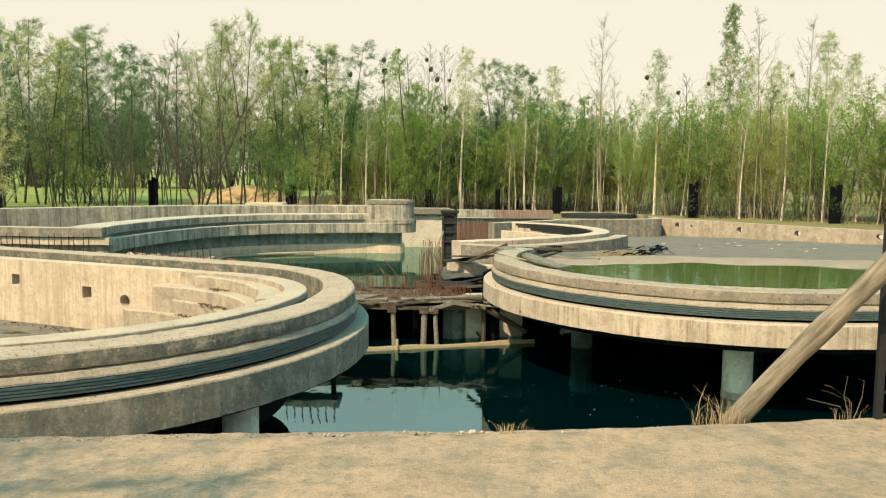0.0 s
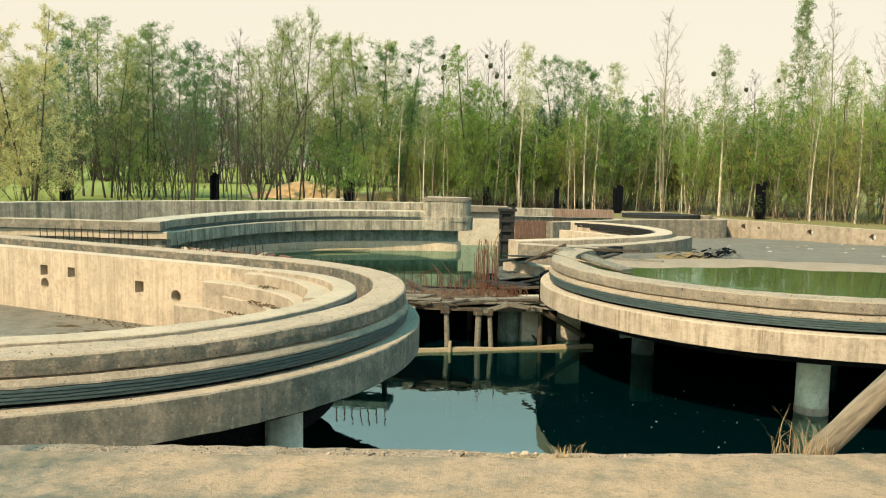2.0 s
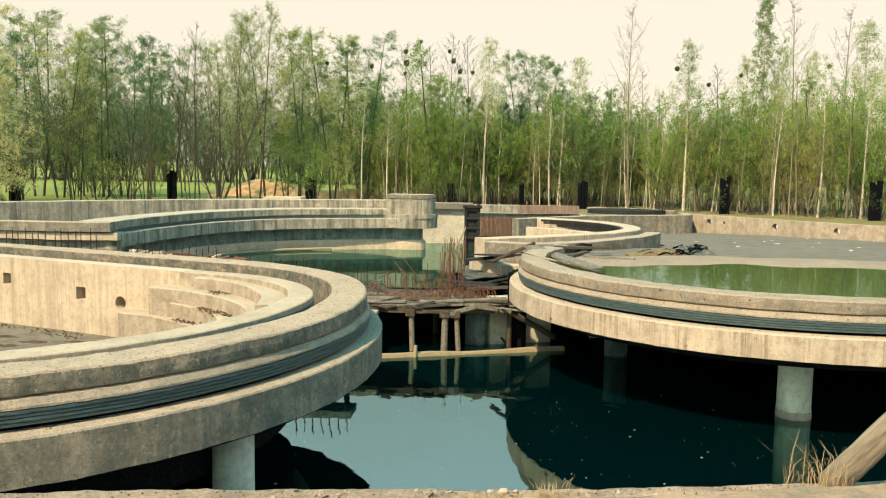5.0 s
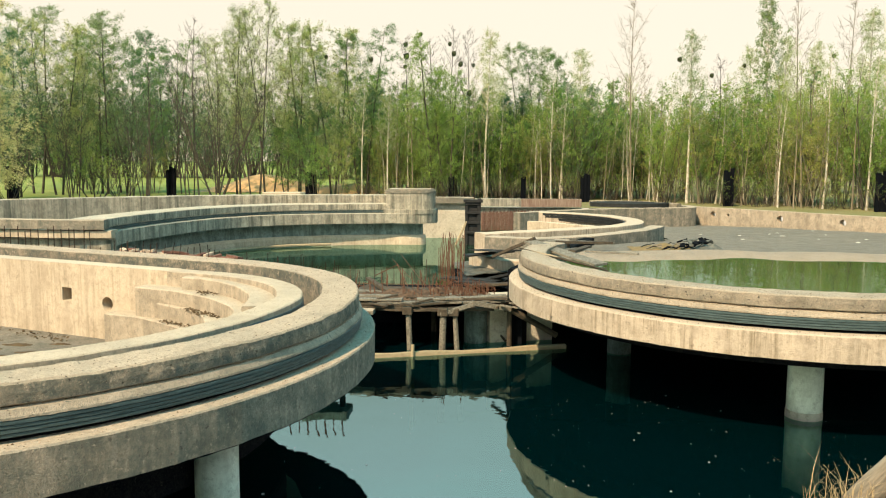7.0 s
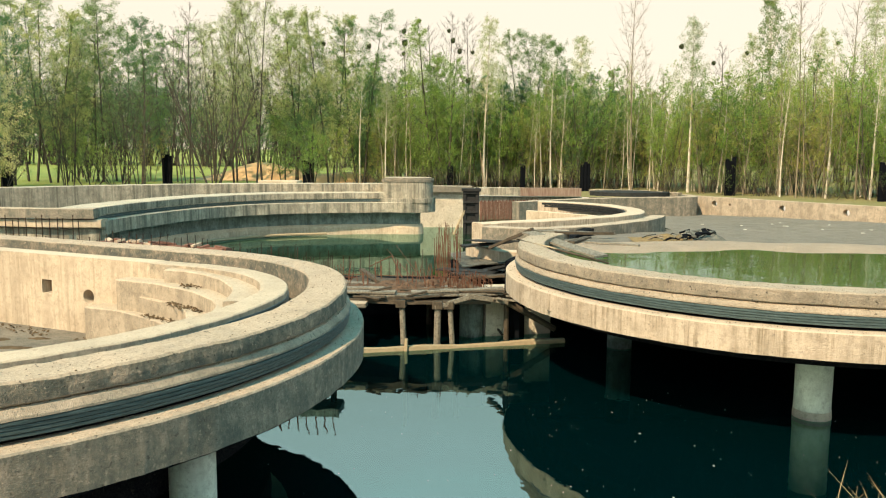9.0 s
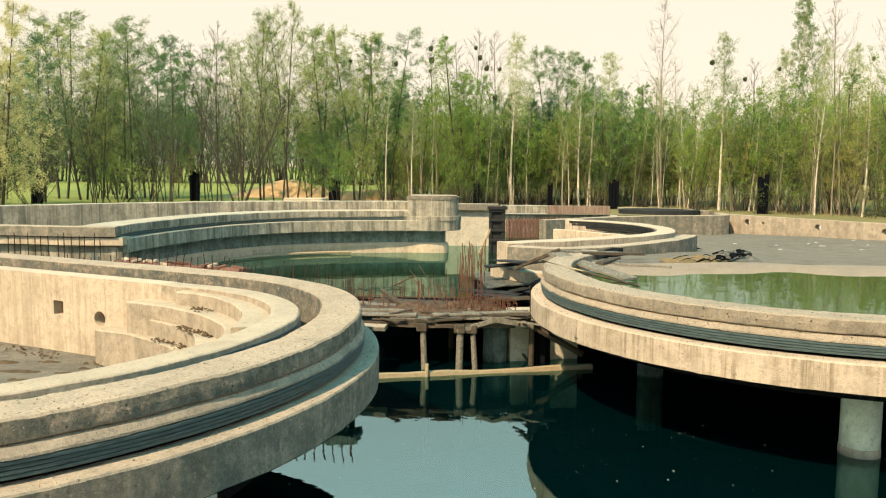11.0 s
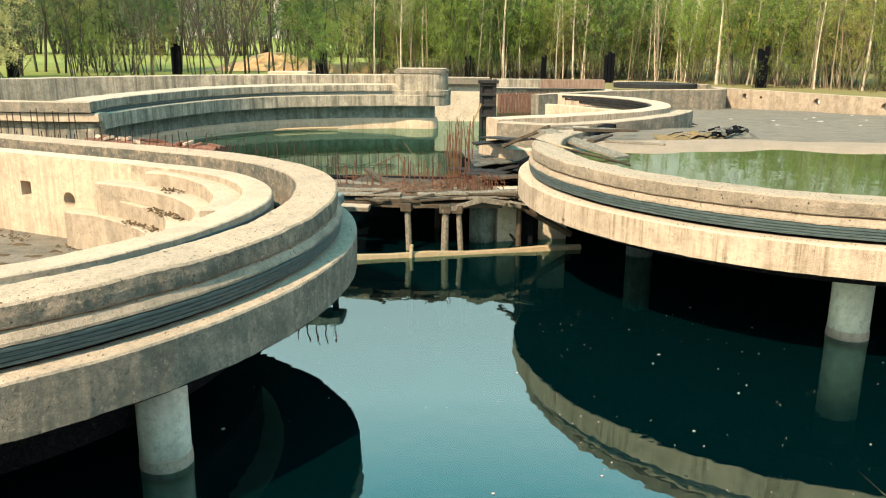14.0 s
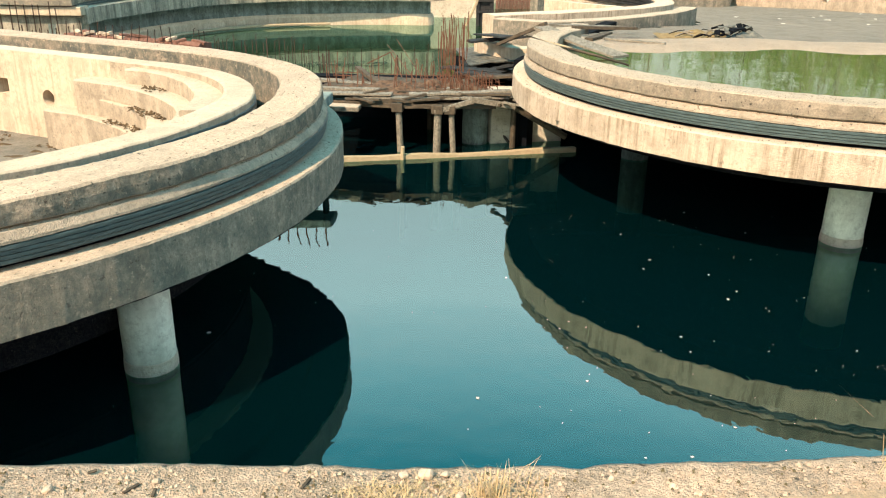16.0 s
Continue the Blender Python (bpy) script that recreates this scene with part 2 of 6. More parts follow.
def leaf_material(name, a, b):
    n = Nodes(name)
    oi = n.t.nodes.new("ShaderNodeObjectInfo")
    geo = n.t.nodes.new("ShaderNodeNewGeometry")
    col = n.mix(geo.outputs["Random Per Island"], a, b)
    yellow, deep = rgb(b[0] * 1.35, b[1] * 1.08, b[2] * 0.9), rgb(a[0] * 0.45, a[1] * 0.62, a[2] * 0.8)
    col = n.mix(n.node("ShaderNodeClamp", Value=n.mul(n.mul(oi.outputs["Random"], 0.5, "SUBTRACT"), 0.7)).outputs["Result"], col, yellow)
    shade = n.node("ShaderNodeClamp", Value=n.mul(n.mul(0.45, oi.outputs["Random"], "SUBTRACT"), 1.3))
    col = n.mix(shade.outputs["Result"], col, deep)
    n.done(col, 0.6)
    tr = n.node("ShaderNodeBsdfTranslucent", Color=col)
    ms = n.node("ShaderNodeMixShader", Fac=0.5)
    n.t.links.new(n.bsdf.outputs["BSDF"], ms.inputs[1])
    n.t.links.new(tr.outputs["BSDF"], ms.inputs[2])
    n.t.links.new(ms.outputs["Shader"], n.out.inputs["Surface"])
    return n.mat


M_LEAF = leaf_material("fresh_green_leaves", rgb(0.11, 0.24, 0.05), rgb(0.28, 0.41, 0.09))
M_LEAFPALE = leaf_material("pale_spring_leaves", rgb(0.24, 0.33, 0.10), rgb(0.45, 0.49, 0.19))
M_LEAFDARK = leaf_material("deep_green_leaves", rgb(0.06, 0.15, 0.065), rgb(0.14, 0.25, 0.10))
M_BRUSH = leaf_material("olive_brush_leaves", rgb(0.14, 0.26, 0.05), rgb(0.34, 0.43, 0.10))
M_OLIVE = leaf_material("yellow_olive_leaves", rgb(0.20, 0.27, 0.055), rgb(0.40, 0.41, 0.12))
M_BLOSSOM = leaf_material("cream_blossom_leaves", rgb(0.30, 0.37, 0.14), rgb(0.62, 0.61, 0.34))


def water_material(name, tint, murk, depthy, ior=2.1):
    """Still water: Fresnel gloss over murk, the bed showing through a little."""
    n = Nodes(name)
    w = n.coords((1, 1, 1))
    rip = n.mul(n.noise(w, 1.6, 3, 0.5, 0.2, 0.8), n.mul(n.noise(n.coords((1, 0.5, 1)), 7, 2, 0.5, 0.2, 0.8), 0.25), "ADD")
    b = n.node("ShaderNodeBump", Height=rip, Strength=0.075, Distance=0.03)
    fres = n.node("ShaderNodeFresnel", IOR=ior, Normal=b.outputs["Normal"])
    gloss = n.node("ShaderNodeBsdfGlossy", Color=rgb(0.68, 0.96, 0.89), Roughness=0.012, Normal=b.outputs["Normal"])
    clear = n.node("ShaderNodeBsdfTransparent", Color=tint)
    diff = n.node("ShaderNodeBsdfDiffuse", Color=murk)
    body = n.node("ShaderNodeMixShader", Fac=depthy)
    n.t.links.new(clear.outputs["BSDF"], body.inputs[1])
    n.t.links.new(diff.outputs["BSDF"], body.inputs[2])
    ms = n.node("ShaderNodeMixShader", Fac=fres.outputs["Fac"])
    n.t.links.new(body.outputs["Shader"], ms.inputs[1])
    n.t.links.new(gloss.outputs["BSDF"], ms.inputs[2])
    n.t.links.new(ms.outputs["Shader"], n.out.inputs["Surface"])
    return n.mat


M_WATER = water_material("dark_pond_water", rgb(0.22, 0.72, 0.46), rgb(0.0004, 0.017, 0.021), 0.31)
M_POOL = water_material("leaf_green_pool_water", rgb(0.16, 0.38, 0.18), rgb(0.014, 0.030, 0.014), 0.75, 1.6)
M_ALGAE = water_material("green_algae_water", rgb(0.28, 0.28, 0.13), rgb(0.058, 0.060, 0.022), 0.88, 1.42)


def grass_material():
    n = Nodes("meadow_grass")
    w = n.coords()
    col = n.mix(n.noise(w, 0.12, 5), rgb(0.25, 0.30, 0.07), rgb(0.19, 0.25, 0.055))
    col = n.mix(n.mul(n.noise(w, 1.1, 6, 0.7, 0.45, 0.75), 0.6), col, rgb(0.25, 0.21, 0.10))
    litter = n.mix(n.noise(w, 0.8, 7, 0.7), rgb(0.24, 0.20, 0.10), rgb(0.17, 0.185, 0.065))
    place = n.node("ShaderNodeSeparateXYZ", Vector=w)
    wood = n.mul(n.mul(n.mul(place.outputs["X"], 9.0, "ADD"), 0.25), n.mul(n.noise(w, 0.25, 4, 0.6, 0.3, 0.7), 0.6), "ADD")
    clamp = n.node("ShaderNodeClamp", Value=wood)
    col = n.mix(clamp.outputs["Result"], col, litter)
    n.bump(n.noise(w, 9, 5), 0.6, 0.1)
    return n.done(col, 0.95)


M_GRASS = grass_material()

# ---- shaping helpers ----


def mesh_of(name, verts, faces, mat, smooth=False):
    me = bpy.data.meshes.new(name)
    me.from_pydata([tuple(v) for v in verts], [], [tuple(f) for f in faces])
    bm = bmesh.new()
    bm.from_mesh(me)
    bmesh.ops.recalc_face_normals(bm, faces=bm.faces)
    bm.to_mesh(me)
    bm.free()
    me.materials.append(mat)
    if smooth:
        me.polygons.foreach_set("use_smooth", [True] * len(me.polygons))
    return me


def raw_mesh(name, verts, faces, mat):
    me = bpy.data.meshes.new(name)
    me.from_pydata(verts, [], faces)
    me.materials.append(mat)
    return me


def thing(name, place, label, category, group="", kind=""):
    ob = new(name)
    ob.location = place
    ob.empty_display_size = 0.2
    bpy.context.view_layer.update()
    return tagged(ob, label, category, group, kind)


def spot(ob):
    """World place of a thing or part, from its own places alone."""
    return (ob.matrix_parent_inverse @ Vector(ob.location) + spot(ob.parent)) if ob.parent else Vector(ob.location)


def part(name, geo, mat, parent, label="", smooth=False):
    """One mesh, given in world places, as a part under a thing or a part."""
    ob = new(name, mesh_of(name, geo[0], geo[1], mat, smooth))
    ob.parent = parent
    ob.matrix_parent_inverse = Matrix.Translation(-spot(parent))
    return tagged(ob, label)


def solid(name, geo, mat, label, category, group="", kind="", smooth=False):
    return tagged(new(name, mesh_of(name, geo[0], geo[1], mat, smooth)), label, category, group, kind)


def curve_through(points, step=0.25):
    """A smooth line through plan points, at even steps."""
    p = [Vector(q) for q in points]
    p = [2 * p[0] - p[1], *p, 2 * p[-1] - p[-2]]
    out = []
    for a, b, c, d in zip(p, p[1:], p[2:], p[3:]):
        n = max(1, int((c - b).length / step))
        for i in range(n):
            t = i / n
            out.append(0.5 * (2 * b + (c - a) * t + (2 * a - 5 * b + 4 * c - d) * t * t + (3 * b - a - 3 * c + d) * t**3))
    return out + [p[-2]]


def sweep(path, profile, wobble=0.006, seed=0.0, lift=None):
    """A closed section (inward offset, height) drawn along a plan line; inward is to the left of its way."""
    path = [Vector(q) for q in path]
    verts, n, k = [], len(path), len(profile)
    for i, q in enumerate(path):
        way = (path[min(i + 1, n - 1)] - path[max(i - 1, 0)]).normalized()
        side = Vector((-way.y, way.x))
        for d, z in profile:
            p = q + side * d
            j = noise.noise((p.x * 2.2 + seed, p.y * 2.2, z * 3.0)) * wobble + noise.noise((p.x * 9 + seed, p.y * 9, z * 7.0)) * wobble * 0.6 + noise.noise((p.x * 24 + seed, p.y * 24, z * 15.0)) * wobble * 0.5
            verts.append((p.x + side.x * j, p.y + side.y * j, z + j * 0.8 + (lift(i / (n - 1)) if lift else 0.0)))
    faces = [(i * k + a, i * k + (a + 1) % k, (i + 1) * k + (a + 1) % k, (i + 1) * k + a) for i in range(n - 1) for a in range(k)]
    faces += [tuple(range(k)), tuple((n - 1) * k + a for a in reversed(range(k)))]
    return verts, faces


def box(x0, y0, z0, x1, y1, z1, m=None, bev=0.0, wob=0.0, seed=0):
    """A block with softened edges, by its corners, under the pose m."""
    bm = bmesh.new()
    bmesh.ops.create_cube(bm, size=1)
    bmesh.ops.transform(bm, matrix=Matrix.Translation(((x0 + x1) / 2, (y0 + y1) / 2, (z0 + z1) / 2)) @ Matrix.Diagonal((x1 - x0, y1 - y0, z1 - z0, 1)), verts=bm.verts)
    if bev:
        bmesh.ops.bevel(bm, geom=bm.edges[:], offset=bev, segments=1, affect="EDGES")
    if wob:
        for v in bm.verts:
            v.co += noise.noise_vector(v.co * 3.1 + Vector((seed, 0, 0))) * wob
    if m is not None:
        bmesh.ops.transform(bm, matrix=m, verts=bm.verts)
    bm.verts.index_update()
    out = [v.co.copy() for v in bm.verts], [[v.index for v in f.verts] for f in bm.faces]
    bm.free()
    return out


def tube(points, radii, sides=6, caps=True):
    pts = [Vector(p) for p in points]
    verts, faces = [], []
    for i, p in enumerate(pts):
        way = (pts[min(i + 1, len(pts) - 1)] - pts[max(i - 1, 0)]).normalized()
        a = way.orthogonal().normalized()
        b = way.cross(a)
        for s in range(sides):
            t = 2 * math.pi * s / sides
            verts.append(p + (a * math.cos(t) + b * math.sin(t)) * radii[i])
    for i in range(len(pts) - 1):
        for s in range(sides):
            faces.append((i * sides + s, i * sides + (s + 1) % sides, (i + 1) * sides + (s + 1) % sides, (i + 1) * sides + s))
    if caps:
        faces += [tuple(reversed(range(sides))), tuple((len(pts) - 1) * sides + s for s in range(sides))]
    return verts, faces


def rod(points, r, sides=5):
    return tube(points, [r] * len(points), sides)


def joined(*geos):
    verts, faces = [], []
    for v, f in geos:
        n = len(verts)
        verts += list(v)
        faces += [tuple(i + n for i in q) for q in f]
    return verts, faces


def lathe(cx, cy, rings, sides=32):
    """An upright round body from (radius, height) rings."""
    verts = [(cx + r * math.cos(2 * math.pi * s / sides), cy + r * math.sin(2 * math.pi * s / sides), z) for r, z in rings for s in range(sides)]
    faces = [(i * sides + s, i * sides + (s + 1) % sides, (i + 1) * sides + (s + 1) % sides, (i + 1) * sides + s) for i in range(len(rings) - 1) for s in range(sides)]
    faces += [tuple(reversed(range(sides))), tuple((len(rings) - 1) * sides + s for s in range(sides))]
    return verts, faces


def holed_wall(p0, p1, z0, z1, thick, holes):
    """A straight wall between two plan points; holes (along, height, half size, round) go through it. Thickness lies to the left of its way."""
    p0, p1 = Vector(p0), Vector(p1)
    way = (p1 - p0).normalized()
    side, length = Vector((-way.y, way.x)), (p1 - p0).length
    us = sorted({0.0, length, *(u + s * h for u, v, h, r in holes for s in (-1, 1))})
    vs = sorted({z0, z1, *(v + s * h for u, v, h, r in holes for s in (-1, 1))})
    verts, faces, seen = [], [], {}

    def at(u, v, d):
        key = (round(u, 5), round(v, 5), round(d, 5))
        if key not in seen:
            q = p0 + way * u + side * d
            seen[key] = len(verts)
            verts.append((q.x, q.y, v))
        return seen[key]

    def inside(u, v):
        return next((h for h in holes if abs(u - h[0]) < h[2] and abs(v - h[1]) < h[2]), None)

    for ua, ub in zip(us, us[1:]):
        for va, vb in zip(vs, vs[1:]):
            if inside((ua + ub) / 2, (va + vb) / 2):
                continue
            for d in (0.0, thick):
                faces.append((at(ua, va, d), at(ub, va, d), at(ub, vb, d), at(ua, vb, d)))
    for ua, ub in zip(us, us[1:]):
        for v in (z0, z1):
            faces.append((at(ua, v, 0), at(ub, v, 0), at(ub, v, thick), at(ua, v, thick)))
    for va, vb in zip(vs, vs[1:]):
        for u in (0.0, length):
            faces.append((at(u, va, 0), at(u, vb, 0), at(u, vb, thick), at(u, va, thick)))
    for u, v, h, rnd in holes:
        n = 24
        turn = [2 * math.pi * (i + 0.5) / n for i in range(n)]
        ring = [(u + h * math.cos(t), v + h * math.sin(t)) for t in turn] if rnd else []
        square = []
        for t in turn:
            c, s = math.cos(t), math.sin(t)
            k = h / max(abs(c), abs(s))
            square.append((u + c * k, v + s * k))
        if not rnd:
            cs = [(u - h, v - h), (u + h, v - h), (u + h, v + h), (u - h, v + h)]
            for a, b in zip(cs, cs[1:] + cs[:1]):
                faces.append((at(*a, 0), at(*b, 0), at(*b, thick), at(*a, thick)))
            continue
        for i in range(n):
            j = (i + 1) % n
            for d in (0.0, thick):
                faces.append((at(*square[i], d), at(*square[j], d), at(*ring[j], d), at(*ring[i], d)))
            faces.append((at(*ring[i], 0), at(*ring[j], 0), at(*ring[j], thick), at(*ring[i], thick)))
        for cu, cv in ((1, 1), (-1, 1), (-1, -1), (1, -1)):
            near = sorted(range(n), key=lambda i: (square[i][0] - u - cu * h) ** 2 + (square[i][1] - v - cv * h) ** 2)[:2]
            for d in (0.0, thick):
                faces.append((at(*square[near[0]], d), at(u + cu * h, v + cv * h, d), at(*square[near[1]], d)))
    return verts, faces

# ---- ground, water, platform ----
WATER = -1.70
GROUND = -0.80
POND = [(-60, 3.0), (30, 3.0), (30, 10), (24, 20), (21, 31), (15.2, 37.2), (10.0, 44.0), (4.8, 45.4), (-1.2, 45.0), (-2.6, 38.2), (-4.2, 34.2), (-7.2, 33.4), (-10.4, 32.5), (-13.9, 30.8), (-16.6, 28.3), (-24, 20.3), (-60, 18)]


def in_pond(x, y):
    hit = False
    for (xa, ya), (xb, yb) in zip(POND, POND[1:] + POND[:1]):
        if (ya > y) != (yb > y) and x < (xb - xa) * (y - ya) / (yb - ya) + xa:
            hit = not hit
    return hit


def ground_height(x, y):
    z = GROUND + 0.12 * noise.noise((x * 0.06, y * 0.06, 3.0)) + 0.04 * noise.noise((x * 0.3, y * 0.3, 1.0))
    if y > 125:
        z += min(1.2, (y - 125) * 0.012)
    return z


def ground_sheet():
    xs = [-900, -500, -300, -200, -150, -110, -85, *range(-70, 71), 85, 110, 150, 200, 300, 500, 900]
    ys = [-400, -200, -100, -60, -40, -25, -12, *range(-4, 92), 105, 125, 150, 190, 250, 350, 550, 1100]
    at, verts, faces = {}, [], []
    for i, x in enumerate(xs):
        for j, y in enumerate(ys):
            at[i, j] = len(verts)
            verts.append((x, y, ground_height(x, y)))
    for i in range(len(xs) - 1):
        for j in range(len(ys) - 1):
            if not any(in_pond(xs[a], ys[b]) for a in (i, i + 1) for b in (j, j + 1)):
                faces.append((at[i, j], at[i + 1, j], at[i + 1, j + 1], at[i, j + 1]))
    return verts, faces


solid("ground", ground_sheet(), M_GRASS, "spring meadow ground with short green grass", "ground", kind="structure", smooth=True)
solid("pond_bed", box(-62, 2.0, -3.6, 32, 47, -3.0), M_MUD, "dark muddy bed of the flooded construction pit", "ground", kind="structure")
pond_water = new("water", raw_mesh("water", [(-60, 3.6, WATER), (29, 3.6, WATER), (29, 18.9, WATER), (-60, 18.9, WATER)], [(0, 1, 2, 3)], M_WATER))
tagged(pond_water, "still dark green pond water mirroring the sky", "water", kind="structure")
pool_water = new("water_pool", raw_mesh("water_pool", [(-60, 18.9, WATER), (29, 18.9, WATER), (29, 46, WATER), (-60, 46, WATER)], [(0, 1, 2, 3)], M_POOL))
tagged(pool_water, "still leaf-green water of the far pool", "water", kind="structure")

# the worn slab in front, with a ragged broken edge over the water
EDGE = curve_through([(-3.75, 4.95), (-2.8, 5.10), (-1.4, 5.30), (0.0, 5.44), (0.9, 5.55), (1.7, 5.68), (2.6, 5.83), (3.4, 5.92), (6, 6.1), (16, 6.6)], 0.05)
SLAB_EDGE = curve_through([(-3.75, 4.80), (-2.0, 5.02), (-1.0, 5.15), (0.0, 5.27), (0.73, 5.38), (1.75, 5.60), (2.6, 5.78), (3.4, 5.90), (6, 6.1), (16, 6.6)], 0.05)


def slab():
    top, low = [], []
    for p in SLAB_EDGE:
        j = 0.012 * noise.noise((p.x * 2.3, 0, 5)) + 0.010 * noise.noise((p.x * 8.0, 2, 5)) + 0.010 * noise.noise((p.x * 27.0, 4, 5))
        z = 0.012 * noise.noise((p.x * 5.0, 7, 1)) - 0.006
        top.append((p.x, p.y + j, z))
        low.append((p.x, p.y + j * 0.5 - 0.03, -1.0))
    n = len(top)
    rows = [0.10, 0.25, 0.5, 1.0, 2.0, 4.0]
    verts = top + low
    for d in rows:
        for p in top:
            verts.append((p[0], p[1] - d, 0.010 * noise.noise((p[0] * 0.8, (p[1] - d) * 0.8, 2)) + 0.004 * noise.noise((p[0] * 6, (p[1] - d) * 6, 2))))
    verts += [(p[0], -30, 0) for p in top] + [(p[0], p[1] - 0.03, -3.2) for p in top]
    faces, r = [], len(rows) + 2
    order = [0, *range(2, r + 1)]
    for a, b in zip(order, order[1:]):
        faces += [(a * n + i, b * n + i, b * n + i + 1, a * n + i + 1) for i in range(n - 1)]
    faces += [(i, i + 1, n + i + 1, n + i) for i in range(n - 1)]
    last = r + 1
    faces += [(n + i, n + i + 1, last * n + i + 1, last * n + i) for i in range(n - 1)]
    return verts, faces


solid("pavement", slab(), M_SLAB, "worn sunlit concrete slab with a broken edge over the water", "pavement", kind="structure")


def broken_strip():
    """The lower gravelly strip left standing in front of the slab."""
    line = [p for p in EDGE if p.x < 4.2]
    rows = (-0.24, -0.16, -0.08, 0.0, 0.05, 0.10, 0.15, 0.20, 0.23)
    verts = []
    for p in line:
        wide = 1.0 + 0.10 * noise.noise((p.x * 2.1, 3, 1)) + 0.07 * noise.noise((p.x * 7.0, 5, 1)) + 0.05 * noise.noise((p.x * 21.0, 5, 2))
        for d in rows:
            y = p.y + d * wide
            verts.append((p.x, y, -0.10 + 0.014 * noise.noise((p.x * 4, y * 4, 1)) + 0.008 * noise.noise((p.x * 17, y * 17, 2)) - (0.012 if d > 0.21 else 0)))
        verts.append((p.x, p.y + 0.21 * wide, -0.45))
        verts.append((p.x, p.y + 0.05, -1.1))
    k = len(rows) + 2
    return verts, [(i * k + j, (i + 1) * k + j, (i + 1) * k + j + 1, i * k + j + 1) for i in range(len(line) - 1) for j in range(k - 1)]


solid("pavement_edge", broken_strip(), M_GRAVEL, "lower gravelly strip of broken concrete before the slab", "pavement", kind="structure", smooth=True)
solid("pavement_side", box(-60, -30, -3.2, -3.76, 4.9, -0.003), M_SLAB, "worn concrete slab beside the flooded pit", "pavement", kind="structure")

# ---- round basin with steps ----


def lean_arc(cx, cy, r0, r1, a0, a1, turn0, turn1, step=0.06):
    """Plan arc whose radius eases from r0 to r1 between two angles."""
    out, n = [], max(2, int(radians(abs(a1 - a0)) * r0 / step))
    for i in range(n + 1):
        a = a0 + (a1 - a0) * i / n
        e = min(1, max(0, (a - turn0) / (turn1 - turn0)))
        r = r0 + (r1 - r0) * e * e * (3 - 2 * e)
        out.append(Vector((cx + r * math.cos(radians(a)), cy + r * math.sin(radians(a)))))
    return out


def line_on(path, way, length, step=0.2):
    w, p = Vector(way).normalized(), path[-1]
    n = int(length / step)
    return path + [p + w * (length * (i + 1) / n) for i in range(n)]


A_PATH = line_on(lean_arc(-5.68, 10.39, 4.56, 4.20, -128, 69, 20, 69), (-0.938, 0.346), 9.0)
B_PATH = lean_arc(4.86, 15.32, 4.41, 4.41, 152, 378, 500, 501)
SKIRT = [(0.0, -0.62), (0.0, -0.275), (0.012, -0.26), (0.30, -0.262), (0.42, -0.262), (0.42, -0.62)]
MOULD = [(0.225, -0.020), (0.188, -0.030), (0.150, -0.075), (0.146, -0.092), (0.17, -0.098), (0.36, -0.10), (0.36, -0.014)]
RIM = [(0.205, -0.012), (0.186, 0.002), (0.182, 0.07), (0.188, 0.136), (0.206, 0.152), (0.605, 0.150), (0.62, 0.138), (0.625, -0.30), (0.40, -0.30), (0.40, -0.010)]


def band(d, z, h):
    return [(d, z), (d - 0.007, z + h * 0.15), (d - 0.007, z + h * 0.85), (d, z + h), (d + 0.06, z + h), (d + 0.06, z)]


def round_basin(name, path, label, base, skirt, foot):
    t = thing(name, base, label, "basin")
    part("skirt", sweep(path, [(d, foot if z == -0.62 else z) for d, z in SKIRT], 0.006, 1.0), skirt, t, "streaked cantilevered concrete skirt")
    for k, (d, z, h) in enumerate(((0.170, -0.222, 0.030), (0.164, -0.191, 0.030), (0.158, -0.160, 0.030), (0.152, -0.129, 0.029))):
        part("band", sweep(path, band(d, z, h), 0.003, k), M_BAND, t, "black rubber hoop")
    # The stepped basin's moulding is grey to put its shadow into the colour.
    part("moulding", sweep(path, MOULD, 0.006, 4.0), M_CONC if skirt == M_CONC else M_RIMPALE, t, "pale sloping concrete moulding")
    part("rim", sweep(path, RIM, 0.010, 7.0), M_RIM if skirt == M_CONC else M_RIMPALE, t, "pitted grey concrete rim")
    # Recess coloured black to deepen the shade in the hoop gap.
    part("recess", sweep(path, [(0.24, -0.262), (0.24, -0.10), (0.36, -0.10), (0.36, -0.262)], 0.0), M_BLACK, t, "recess behind the hoops, its shade coloured black")
    return t


def under_ring(path, foot):
    return sweep(path, [(0.015, foot - 0.014), (0.015, foot - 0.002), (0.44, foot - 0.002), (0.44, foot - 0.014)], 0.004, 2.0)


basin_a = round_basin("round_basin", A_PATH, "round concrete fountain basin on columns with stepped inside", (-5.68, 10.39, WATER), M_CONC, -0.62)
basin_b = round_basin("round_basin", B_PATH, "round concrete fountain basin holding green water", (4.86, 15.32, WATER), M_STREAK, -0.575)

# Thin added rings blacken the skirt bottoms to paint their shade.
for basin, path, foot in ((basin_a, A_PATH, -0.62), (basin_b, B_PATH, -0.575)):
    part("shade_ring", under_ring(path, foot), M_UNDER, basin, "added ring that paints black shade below the skirt")

